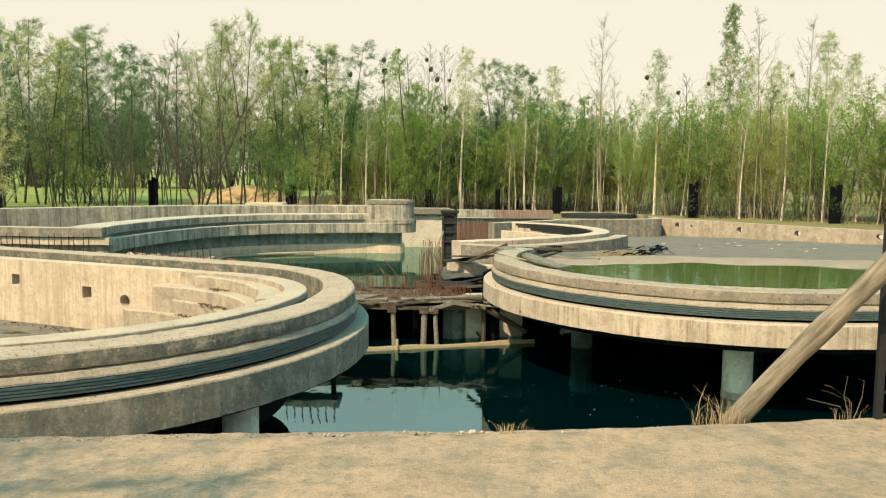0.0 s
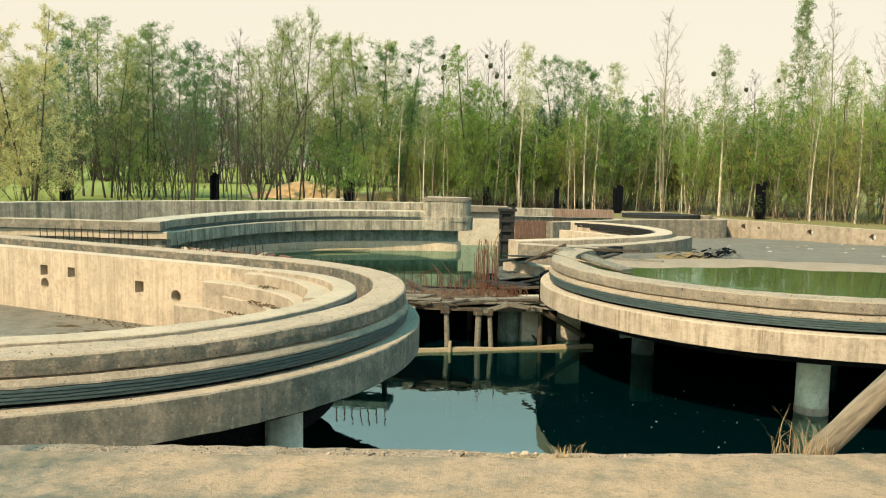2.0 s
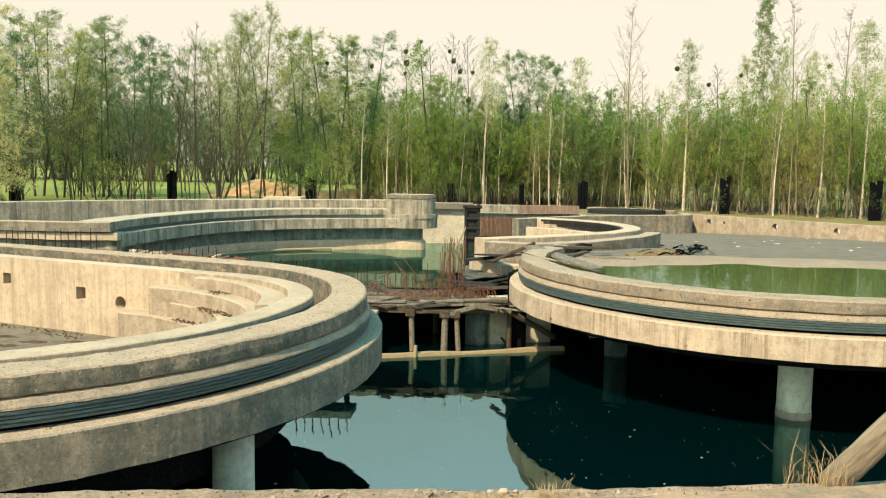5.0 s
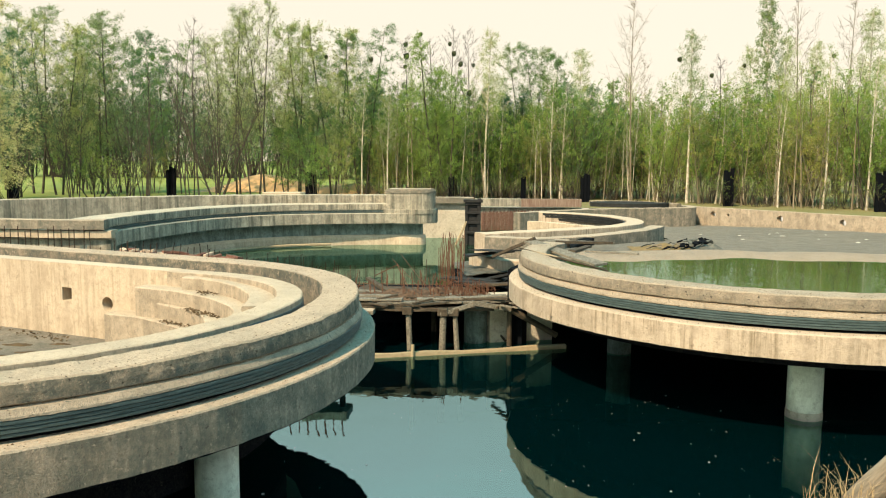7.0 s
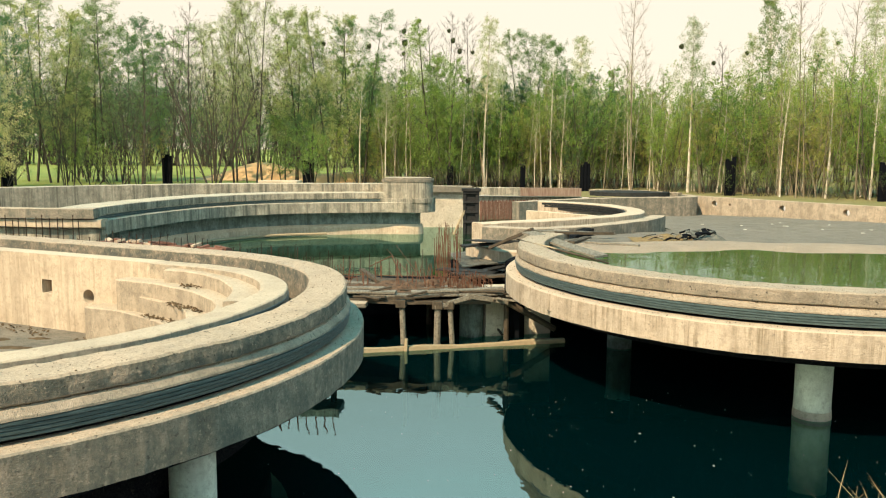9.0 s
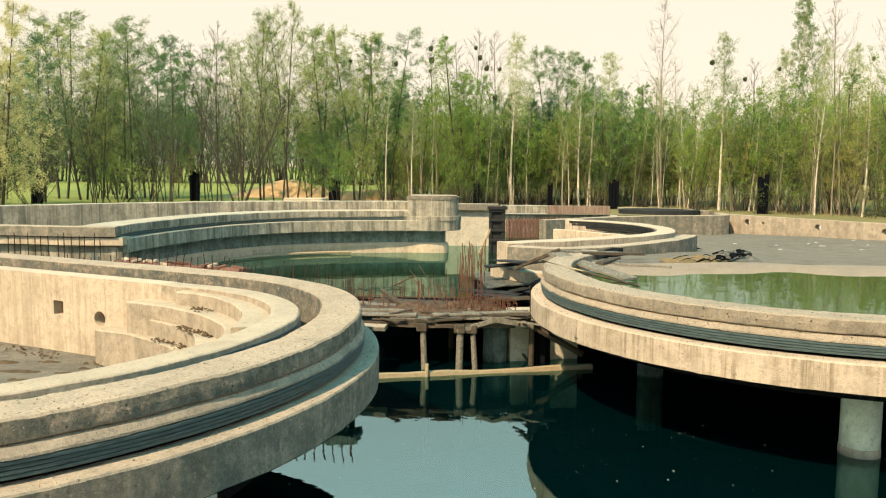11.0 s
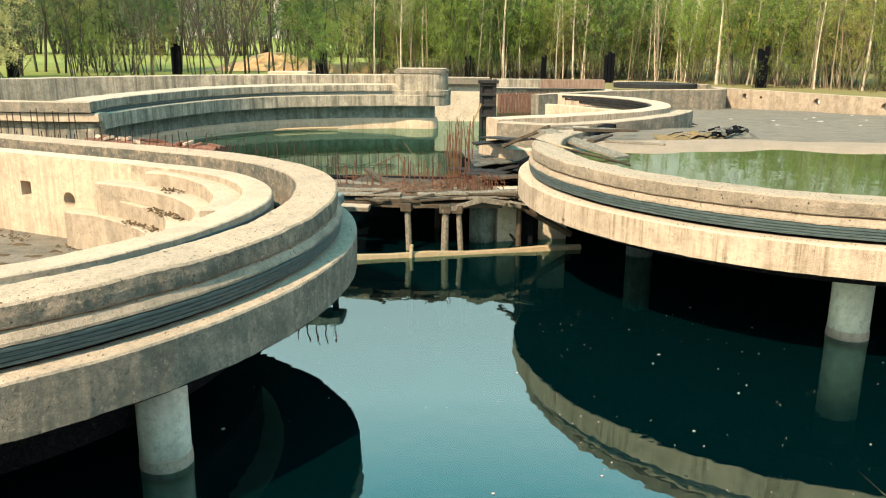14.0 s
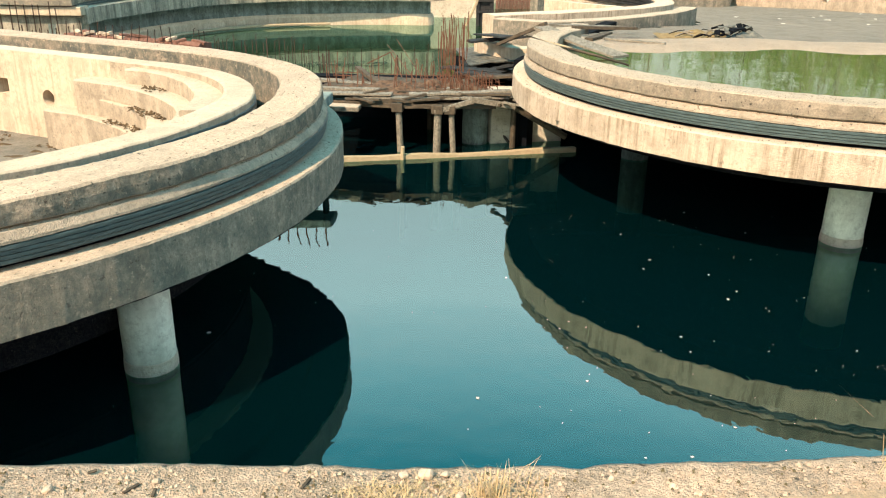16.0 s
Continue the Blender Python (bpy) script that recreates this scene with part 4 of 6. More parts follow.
deck = thing("timber_deck", (-1.0, 17.2, -0.95), "rotten timber formwork deck on posts over the water", "deck")
part("deck_slab", sweep(curve_through([(-3.1, 16.75), (-2.2, 16.45), (-1.2, 16.35), (-0.4, 16.45), (0.12, 16.55)], 0.2), [(-0.42, -1.00), (-0.42, -0.945), (-0.39, -0.93), (1.9, -0.92), (1.9, -1.00)], 0.02, 20), M_WOODDARK, deck, "rubble-strewn deck slab")
for x0, y0, z0, x1, y1, z1, w, h, m in (
    (-3.0, 16.15, -0.93, -1.45, 16.10, -0.90, 0.20, 0.030, M_WOOD),
    (-1.9, 16.05, -0.96, 0.4, 16.30, -0.93, 0.17, 0.030, M_WOOD),
    (-2.2, 15.95, -1.03, -0.9, 16.05, -0.97, 0.09, 0.05, M_WOODDARK),
    (-1.2, 16.25, -0.92, 0.42, 16.45, -0.86, 0.20, 0.030, M_WOOD),
    (-2.7, 16.5, -0.91, -1.7, 16.35, -0.88, 0.16, 0.030, M_WOOD),
    (-0.9, 16.4, -0.90, 0.45, 16.2, -0.87, 0.13, 0.025, M_WOODDARK),
    (-0.75, 15.87, -1.12, -0.15, 15.98, -0.94, 0.06, 0.07, M_WOOD),
    (-0.2, 15.98, -0.92, 0.50, 16.2, -1.06, 0.06, 0.08, M_WOOD),
    (0.22, 16.1, -1.02, 0.5, 16.5, -0.95, 0.10, 0.04, M_WOODDARK),
    (-2.9, 16.3, -1.00, 0.35, 16.45, -1.00, 0.07, 0.09, M_WOODDARK),
    (-2.9, 17.6, -1.12, 0.3, 17.8, -1.12, 0.08, 0.10, M_WOODDARK),
    (-2.3, 16.7, -0.95, -0.6, 16.9, -0.93, 0.16, 0.025, M_WOOD),
    (-1.6, 17.1, -0.96, 0.2, 16.9, -0.94, 0.15, 0.025, M_WOODDARK),
):
    plank("board", (x0, y0, z0 + 0.09), (x1, y1, z1 + 0.09), w, h, m, "", deck)
for i in range(20):
    x, y, a = rng.uniform(-2.6, 0.5), rng.uniform(15.85, 16.5), rng.uniform(-0.7, 0.7)
    l = rng.uniform(0.25, 0.7)
    z = rng.uniform(-0.90, -0.80)
    plank("stick", (x, y, z), (x + l * math.cos(a), y + l * math.sin(a), z + rng.uniform(-0.10, 0.06)), rng.uniform(0.03, 0.07), 0.025, M_WOODDARK if i % 3 else M_WOOD, "", deck)
part("pale_slab", box(-2.70, 15.66, -1.02, -1.92, 15.90, -0.94, None, 0.012, 0.02), M_CONC, deck, "broken pale concrete slab end")
for x, y, r, top, lean in ((-1.33, 15.95, 0.055, -0.91, 0.02), (-0.70, 15.93, 0.065, -0.93, -0.01), (-0.50, 15.97, 0.05, -0.93, 0.03), (0.48, 16.45, 0.05, -0.91, 0.0), (-2.6, 16.9, 0.06, -0.95, 0.0), (-1.0, 17.6, 0.06, -0.95, 0.0)):
    pst = part("post", tube([(x + lean * (top - z) * 2, y, z) for z in (-3.0, -2.0, -1.45, top)], [r * 1.1, r, r * 0.95, r * 0.9], 9), M_WOOD if y < 16.2 else M_WOODDARK, deck, "leaning round timber post")
    part("head_block", box(x - 0.10, y - 0.09, top - 0.14, x + 0.08, y + 0.09, top, None, 0.01, 0.01, x), M_WOODDARK, pst)
part("broken_slab", box(-3.35, 14.95, -0.84, -2.25, 15.45, -0.68, None, 0.015, 0.02), M_SHADE, deck, "broken concrete slab behind the basin")
for x in (-3.2, -2.4):
    part("post", tube([(x, 15.3, z) for z in (-3.0, -1.6, -0.82)], [0.06, 0.055, 0.05], 9), M_WOODDARK, deck, "dark round timber post")
part("brace", tube([(0.45, 16.35, -0.98), (1.35, 16.6, -1.52)], [0.06, 0.06], 6), M_WOODDARK, deck, "dark diagonal brace")
part("prop", box(0.50, 16.50, -2.4, 0.57, 16.56, -0.72, None, 0.008), M_BLACK, deck, "black upright prop")
part("brace", tube([(0.0, 16.9, -1.2), (0.42, 16.7, -1.68)], [0.025, 0.025], 5), M_WOODDARK, deck)
plank("floating_beam", (-2.15, 15.22, WATER + 0.035), (1.5, 16.36, WATER + 0.03), 0.11, 0.08, M_WOODPALE, "pale squared timber floating at the foot of the posts")
solid("mooring_stake", tube([(-1.22, 15.45, -3.0), (-1.2, 15.45, -1.7), (-1.19, 15.45, -1.49)], [0.035, 0.035, 0.03], 7), M_WOODPALE, "short pale stake beside the floating timber", "stake")

# broken boards and dark sheeting at the rim of the green basin
for a, b, w, h, m in (
    ((0.16, 17.68, -0.20), (0.94, 17.17, 0.22), 0.10, 0.05, M_WOODDARK),
    ((0.86, 16.95, 0.18), (2.02, 15.70, -0.08), 0.34, 0.035, M_WOOD),
    ((1.67, 17.38, -0.04), (2.15, 18.92, -0.10), 0.14, 0.04, M_WOODDARK),
    ((1.95, 17.6, -0.05), (2.9, 17.2, -0.06), 0.10, 0.03, M_WOOD),
    ((-0.28, 21.4, -0.47), (0.66, 18.0, -0.10), 0.42, 0.03, M_TARP),
    ((-0.5, 20.2, -0.48), (0.6, 20.6, -0.40), 0.30, 0.04, M_TARP),
    ((1.0, 19.6, -0.05), (2.9, 20.9, -0.22), 0.25, 0.05, M_WOOD),
    ((1.5, 19.0, -0.02), (2.7, 19.4, -0.06), 0.16, 0.05, M_WOODDARK),
    ((-0.9, 19.3, -0.86), (0.3, 18.6, -0.82), 0.35, 0.03, M_TARP),
    ((-0.6, 18.7, -0.86), (0.55, 18.0, -0.80), 0.30, 0.04, M_TARP),
    ((-0.3, 18.1, -0.84), (0.75, 17.6, -0.70), 0.28, 0.04, M_WOODDARK),
    ((0.2, 18.9, -0.8), (0.8, 18.0, -0.5), 0.22, 0.04, M_TARP),
    ((-2.45, 18.4, -0.78), (-1.75, 17.2, -0.90), 0.10, 0.06, M_WOODDARK),
    ((-3.3, 17.9, -0.92), (-1.6, 17.5, -0.93), 0.22, 0.04, M_WOOD),
):
    plank("board", a, b, w, h, m, "broken weathered board lying across the rubble")

solid("propped_pole", tube([(0.62, 15.5, 0.21), (1.10, 14.85, 0.17), (1.34, 14.95, 0.10)], [0.012, 0.014, 0.014], 8), M_WOODPALE, "pale peeled pole lying across the basin rim", "pole", smooth=True)
solid("propped_pole", tube([(1.20, 14.9, 0.13), (1.6, 14.93, 0.03), (2.05, 14.96, -0.09)], [0.018, 0.018, 0.015], 8), M_WOODDARK, "dark wet pole end dipping into the green water", "pole", smooth=True)

def crumpled(corners, n, rise, seed):
    """A creased sheet between four places."""
    a, b, c, d = [Vector(q) for q in corners]
    top = []
    for i in range(n + 1):
        for j in range(n + 1):
            u, v = i / n, j / n
            p = (a * (1 - u) + b * u) * (1 - v) + (d * (1 - u) + c * u) * v
            top.append(p + Vector((0, 0, rise * (noise.noise((p.x * 2.6 + seed, p.y * 1.3, 0)) + 0.5 * noise.noise((p.x * 7 + seed, p.y * 4, 2))))))
    k = len(top)
    verts = top + [p - Vector((0, 0, 0.02)) for p in top]
    faces = []
    for i in range(n):
        for j in range(n):
            q = i * (n + 1) + j
            faces += [(q, q + n + 1, q + n + 2, q + 1), (k + q, k + q + 1, k + q + n + 2, k + q + n + 1)]
    edge = [i * (n + 1) for i in range(n + 1)] + [n * (n + 1) + j for j in range(1, n + 1)] + [i * (n + 1) + n for i in range(n - 1, -1, -1)] + list(range(n - 1, 0, -1))
    faces += [(p, q, k + q, k + p) for p, q in zip(edge, edge[1:] + edge[:1])]
    return verts, faces


solid("plastic_sheet", crumpled(((-0.70, 20.3, -0.86), (0.56, 20.2, -0.86), (0.35, 18.2, -0.86), (-0.36, 18.6, -0.88)), 14, 0.10, 3.0), M_TARP, "crumpled black plastic sheet over the rubble", "sheet")
solid("plastic_sheet", crumpled(((-0.93, 21.7, -0.82), (-0.39, 22.1, -0.80), (0.50, 19.9, -0.78), (-0.40, 19.3, -0.80)), 12, 0.05, 8.0), M_GREYPILE, "grey sheet lying over the dark footing", "sheet")

# heap of wet litter on the wide floor
heap = thing("litter_heap", (4.3, 19.2, -0.2), "heap of wet leaves, branches and scraps on the floor", "debris heap")


def mound_geo(cx, cy, z, rx, ry, h, seed, n=18, rough=3.0):
    verts, faces = [], []
    for i in range(n + 1):
        for j in range(n + 1):
            u, v = 2 * i / n - 1, 2 * j / n - 1
            x, y = cx + u * rx, cy + v * ry
            k = max(0, 1 - u * u - v * v)
            verts.append((x, y, z - 0.03 + h * k * (0.6 + 0.9 * abs(noise.noise((x * rough + seed, y * rough, 2)))) + 0.02 * noise.noise((x * 12, y * 12, seed))))
    for i in range(n):
        for j in range(n):
            a = i * (n + 1) + j
            faces.append((a, a + n + 1, a + n + 2, a + 1))
    return verts, faces


part("leaf_mat", mound_geo(3.95, 19.45, -0.17, 0.85, 0.55, 0.12, 1), M_WETLEAF, heap, "yellowed leaf mat")
part("wet_clump", mound_geo(4.62, 18.95, -0.17, 0.42, 0.40, 0.20, 2, 22, 6.0), M_GREYPILE, heap, "black wet litter")
for i in range(26):
    x, y, a = rng.uniform(3.3, 4.95), rng.uniform(18.8, 19.8), rng.uniform(-0.5, 0.5)
    l = rng.uniform(0.12, 0.40)
    part("branch", rod([(x, y, -0.14), (x + l * math.cos(a) * 0.5, y + l * math.sin(a) * 0.5, -0.10 + rng.uniform(0, 0.05)), (x + l * math.cos(a), y + l * math.sin(a), -0.12 + rng.uniform(0, 0.08))], rng.uniform(0.008, 0.016), 5), M_BLACK if i % 3 else M_WOOD, heap)
for i in range(16):
    x, y = rng.uniform(4.1, 4.95), rng.uniform(18.7, 19.6)
    part("rag", box(-rng.uniform(0.05, 0.14), -0.05, -0.012, rng.uniform(0.05, 0.14), 0.05, 0.02, pose(x, y, -0.06 + rng.uniform(-0.04, 0.09), rng.uniform(-25, 25), rng.uniform(-25, 25), rng.uniform(0, 180)), 0.008, 0.03, i), M_BLACK if i % 2 else M_GREYPILE, heap)

solid("deck_rubble", mound_geo(-1.15, 17.0, -0.93, 1.75, 0.75, 0.20, 6, 40, 5.0), M_RUBBLE, "brown rubble and rust crumbs heaped on the deck", "rubble")

# ---- reinforcing bars ----
def bar(a, b, r, mat, bend=0.0):
    a, b = Vector(a), Vector(b)
    m = (a + b) / 2 + Vector((rng.uniform(-1, 1), rng.uniform(-1, 1), 0)) * bend
    return rod([a, m, b], r, 4)


def bar_row(name, place, label, bars, mat):
    t = thing(name, place, label, "rebar", "starter bars")
    for g in bars:
        part("bar", g, mat, t)
    return t


bars = []
for i in range(62):
    x, y = rng.uniform(-2.9, -0.1), rng.uniform(16.7, 18.9)
    hgt = rng.uniform(0.22, 0.5)
    bars.append(bar((x, y, -1.0), (x + rng.uniform(-0.05, 0.05), y + rng.uniform(-0.05, 0.05), -1.0 + hgt), 0.009, M_RUST, 0.02))
bar_row("rebar_field", (-1.5, 18.0, -1.0), "field of rusty starter bars on the deck", bars, M_RUST)
bars = []
for i in range(34):
    x, y = rng.uniform(-1.05, -0.45), rng.uniform(18.4, 20.6)
    bars.append(bar((x, y, -1.05), (x + rng.uniform(-0.06, 0.06), y + rng.uniform(-0.06, 0.06), -1.0 + rng.uniform(0.75, 1.15)), 0.009, M_RUST, 0.03))
bar_row("rebar_cage", (-0.8, 19.5, -1.05), "tall cluster of rusty starter bars", bars, M_RUST)
bars = [rod([(-3.25 + 0.15 * k, 15.02, -0.74), (-3.24 + 0.15 * k, 15.0, -0.52), (-3.22 + 0.15 * k + rng.uniform(-0.02, 0.03), 14.98, -0.38 + rng.uniform(-0.05, 0.03))], 0.012, 5) for k in range(7)]
bar_row("starter_bars", (-2.8, 15.0, -0.68), "row of rusty bars standing on a broken slab", bars, M_RUST)
bars = []
for row in range(3):
    for i in range(13):
        x, y = -1.0 + 0.088 * i + rng.uniform(-0.025, 0.025), 16.75 + 0.5 * row + rng.uniform(-0.06, 0.06)
        hgt, l = rng.uniform(0.26, 0.36), rng.uniform(0.10, 0.17)
        bars.append(rod([(x, y, -1.0), (x + rng.uniform(-0.02, 0.02), y, -1.0 + hgt), (x + l, y - 0.05, -1.0 + hgt - rng.uniform(0.04, 0.10)), (x + l + 0.01, y - 0.05, -1.0 + rng.uniform(0.02, 0.14))], 0.010, 5))
bar_row("rebar_hooks", (-0.4, 17.6, -1.0), "rusty bars bent into hooks", bars, M_RUST)
bars = [rod([(-2.9, 17.0 + 0.35 * k, -0.93), (-1.2, 16.95 + 0.36 * k, -0.95), (0.3, 17.1 + 0.35 * k, -0.93)], 0.009, 4) for k in range(6)]
bars += [rod([(-2.15, 20.0, -0.55), (-1.55, 18.6, -0.82), (-1.2, 17.6, -0.93)], 0.006, 4), rod([(-1.95, 20.0, -0.45), (-1.4, 18.7, -0.80), (-1.0, 17.5, -0.93)], 0.006, 4), rod([(-2.5, 19.7, -0.9), (-1.9, 18.9, -0.55), (-1.6, 18.3, -0.92)], 0.010, 4)]
bar_row("rebar_mesh", (-1.3, 18, -0.95), "rusty bars lying across the deck", bars, M_RUST)
bars = []
for i in range(34):
    t = i / 33
    x, y = -9.0 + 4.6 * t, 26.6 - 2.2 * t + rng.uniform(-0.25, 0.25)
    hgt = rng.uniform(0.25, 0.62)
    bars.append(rod([(x, y, -2.4), (x, y, WATER + hgt), (x + rng.choice((0.0, 0.06)), y, WATER + hgt + 0.02)], 0.012, 4))
for i in range(30):
    x, y = rng.uniform(-4.8, -1.6), rng.uniform(20.6, 24.5)
    bars.append(bar((x, y, -2.3), (x + rng.uniform(-0.05, 0.05), y, WATER + rng.uniform(0.3, 0.8)), 0.011, M_RUSTDARK, 0.02))
bar_row("rebar_pool", (-6.5, 25.5, -2.4), "dark bars standing out of the pool", bars, M_RUSTDARK)
bars = []
for i in range(17):
    x = -14.3 + i * 0.205 + rng.uniform(-0.05, 0.05)
    bars.append(rod([(x, 23.3, -1.6), (x + rng.uniform(-0.03, 0.03), 23.3, -0.22 + rng.uniform(-0.1, 0.06))], 0.014, 4))
for i in range(26):
    x = -15.6 + i * 0.23 + rng.uniform(-0.06, 0.06)
    bars.append(rod([(x, 22.9, -1.6), (x, 22.9, -0.78 + rng.uniform(-0.08, 0.1))], 0.014, 4))
bars += [rod([(-16, 22.9, z), (-13, 22.95, z - 0.02), (-10, 22.8, z - 0.10)], 0.016, 4) for z in (-0.98, -0.88)]
bar_row("rebar_wall", (-12.5, 23.1, -1.6), "row of dark starter bars before the far left wall", bars, M_RUSTDARK)

foot_bars = []
for i in range(40):
    x, y = -0.7 + i * 0.075, 39.0 + rng.uniform(-0.4, 0.4)
    foot_bars.append(rod([(x, y, -2.4), (x + rng.uniform(-0.03, 0.03), y, WATER + rng.uniform(0.10, 0.35))], 0.016, 4))
bar_row("rebar_piling", (0.8, 39.0, -2.4), "row of rusty bars before the sheet piling", foot_bars, M_RUST)

# broken brick edging behind the stepped basin
rubble = thing("brick_edging", (-5.6, 16.4, -0.2), "broken red brick and bar edging behind the basin", "rubble")
part("course", sweep(curve_through([(-7.3, 17.0), (-6.2, 16.75), (-5.3, 16.5), (-4.6, 16.25)], 0.1), [(0.0, -1.9), (0.0, -0.16), (0.05, -0.12), (0.30, -0.14), (0.34, -1.9)], 0.03, 31), M_BRICKRED, rubble, "crumbling brick course")
for i in range(16):
    t = rng.random()
    x, y = -7.2 + 2.6 * t, 16.98 - 0.7 * t
    part("brick", box(-0.09, -0.045, -0.025, 0.09, 0.045, 0.025, pose(x, y + rng.uniform(0.05, 0.2), -0.13 + rng.uniform(0, 0.04), rng.uniform(-15, 15), rng.uniform(-15, 15), rng.uniform(0, 180)), 0.006), M_BRICKRED if i % 3 else M_PEBBLE, rubble)
for i in range(14):
    x = -7.2 + i * 0.16
    part("bar", rod([(x, 16.95 - (x + 7.2) * 0.25, -0.2), (x + rng.uniform(-0.05, 0.08), 16.95 - (x + 7.2) * 0.25, 0.02 + rng.uniform(0, 0.10))], 0.008, 4), M_RUSTDARK, rubble)

# ---- on the slab: log, lattice mast, straw, grit ----
LOG_WAY = Vector((0.547, -0.262, 0.795))
LOG_BASE = Vector((2.12, 5.93, -0.12))


def log_geo():
    pts, rad = [], []
    for i in range(30):
        t = i / 29
        pts.append(Vector((0.025 * math.sin(t * 4), 0.012 * math.sin(t * 6), 2.7 * t)))
        rad.append(0.076 - 0.006 * t + 0.004 * math.sin(t * 23) + 0.007 * noise.noise((t * 9, 1, 1)))
    v, f = tube(pts, rad, 18)
    return [p + noise.noise_vector(Vector(p) * 6) * 0.006 + noise.noise_vector(Vector((p.x * 30, p.y * 30, p.z * 5))) * 0.004 for p in v], f


M_LOG = plain("silvered_bare_log", rgb(0.055, 0.05, 0.038), rgb(0.30, 0.25, 0.18), 4, 0.85, 0, (5, 5, 0.7), 0.7)
log = solid("log", log_geo(), M_LOG, "bare silvered wooden pole leaning over the slab edge", "log", smooth=True)
log.matrix_basis = Matrix.Translation(LOG_BASE) @ LOG_WAY.to_track_quat("Z", "Y").to_matrix().to_4x4()
mast = thing("lattice_mast", (3.34, 5.86, -0.1), "dark steel lattice mast at the slab edge", "mast")
for x in (3.15, 3.52):
    part("upright", box(x - 0.025, 5.84, -0.6, x + 0.025, 5.89, 1.42, None, 0.004), M_GREENGATE, mast)
for i in range(9):
    z = 0.02 + i * 0.165
    part("rung", rod([(3.16, 5.865, z), (3.51, 5.865, z + 0.02)], 0.012, 6), M_GREENGATE, mast)


def blades(cx, cy, z, n, spread, lo, hi, seed, lean=0.5, width=0.0022):
    r = random.Random(seed)
    verts, faces = [], []
    for _ in range(n):
        a, d = r.uniform(0, 6.283), spread * math.sqrt(r.random())
        p = Vector((cx + d * math.cos(a), cy + d * math.sin(a) * 0.6, z))
        h, b = r.uniform(lo, hi), r.uniform(0, 6.283)
        out = Vector((math.cos(b), math.sin(b), 0)) * h * r.uniform(0.1, lean)
        side = Vector((-math.sin(b), math.cos(b), 0)) * width
        k = len(verts)
        verts += [p - side, p + side, p + out * 0.35 + Vector((0, 0, h * 0.6)) + side * 0.8, p + out * 0.35 + Vector((0, 0, h * 0.6)) - side * 0.8, p + out + Vector((0, 0, h * r.uniform(0.75, 1.0)))]
        faces += [(k, k + 1, k + 2, k + 3), (k + 3, k + 2, k + 4)]
    return verts, faces


def tuft(x, y, n, spread, lo, hi, seed, label="tuft of dry straw grass at the slab edge", lean=0.6):
    me = raw_mesh("grass_tuft", *blades(x, y, -0.105, n, spread, lo, hi, seed, lean, 0.0016), M_STRAW)
    return tagged(new("grass_tuft", me), label, "grass", kind="stuff")


tuft(2.10, 5.84, 70, 0.11, 0.14, 0.29, 1, lean=0.9)
tuft(1.96, 5.82, 30, 0.14, 0.12, 0.32, 2, lean=1.2)
tuft(0.50, 5.55, 70, 0.05, 0.04, 0.13, 3, lean=1.0)
tuft(0.32, 5.50, 420, 0.19, 0.008, 0.035, 4, "flat mat of dead straw grass on the broken strip", 3.4)
tuft(0.12, 5.50, 280, 0.13, 0.008, 0.03, 5, "flat mat of dead straw grass on the broken strip", 3.4)
tuft(0.52, 5.52, 300, 0.16, 0.008, 0.035, 6, "flat mat of dead straw grass on the broken strip", 3.0)
tuft(0.62, 5.62, 16, 0.10, 0.05, 0.14, 7, lean=0.9)
tuft(3.0, 5.96, 26, 0.12, 0.10, 0.22, 8)
for k, (x, y, l, w) in enumerate(((0.85, 5.66, 0.11, 0.08), (1.02, 5.68, 0.10, 0.10), (0.70, 5.62, 0.08, 0.07), (1.24, 5.73, 0.03, 0.025), (1.31, 5.72, 0.025, 0.03), (1.28, 5.69, 0.03, 0.02), (1.52, 5.78, 0.02, 0.02), (1.60, 5.77, 0.03, 0.02), (1.56, 5.74, 0.02, 0.015), (0.44, 5.66, 0.025, 0.02), (-0.35, 5.55, 0.012, 0.012), (0.2, 5.60, 0.03, 0.025))):
    solid("moss_patch", mound_geo(x, y, -0.10, l, w, 0.012 + 0.006 * (k % 3), k, 14, 30.0), M_MOSS, "dry brown moss cushion on the broken strip", "moss", "moss cushions")
for k, (x, y, r) in enumerate(((0.27, 5.64, 0.026), (0.20, 5.62, 0.016), (0.34, 5.64, 0.014), (-0.62, 5.50, 0.016), (-0.2, 5.6, 0.014), (-0.95, 5.42, 0.018), (0.9, 5.68, 0.012), (1.1, 5.66, 0.014), (-0.45, 5.46, 0.012), (0.4, 5.52, 0.022))):
    solid("stone", box(-r, -r * 0.8, -r * 0.4, r, r * 0.8, r * 0.7, pose(x, y, -0.095, 0, 8 * k, 37 * k), r * 0.35, r * 0.4, k), M_PEBBLE, "small pale stone lying on the broken strip", "stone", "stones on the strip")
for k, (x, y, a, l) in enumerate(((-0.12, 5.54, 75, 0.06), (-0.68, 5.45, 60, 0.06), (-0.85, 5.52, 40, 0.03), (-0.60, 5.44, 100, 0.04))):
    solid("bark_chip", box(-l / 2, -0.006, 0, l / 2, 0.006, 0.008, pose(x, y, -0.095, 0, 0, a), 0.002, 0.003, k), M_WOODDARK, "dark splinter of wood lying on the gravel", "splinter", "splinters")
twig_bush = thing("dead_twig", (3.02, 5.98, -0.11), "bare thin twigs growing at the slab edge", "twig")
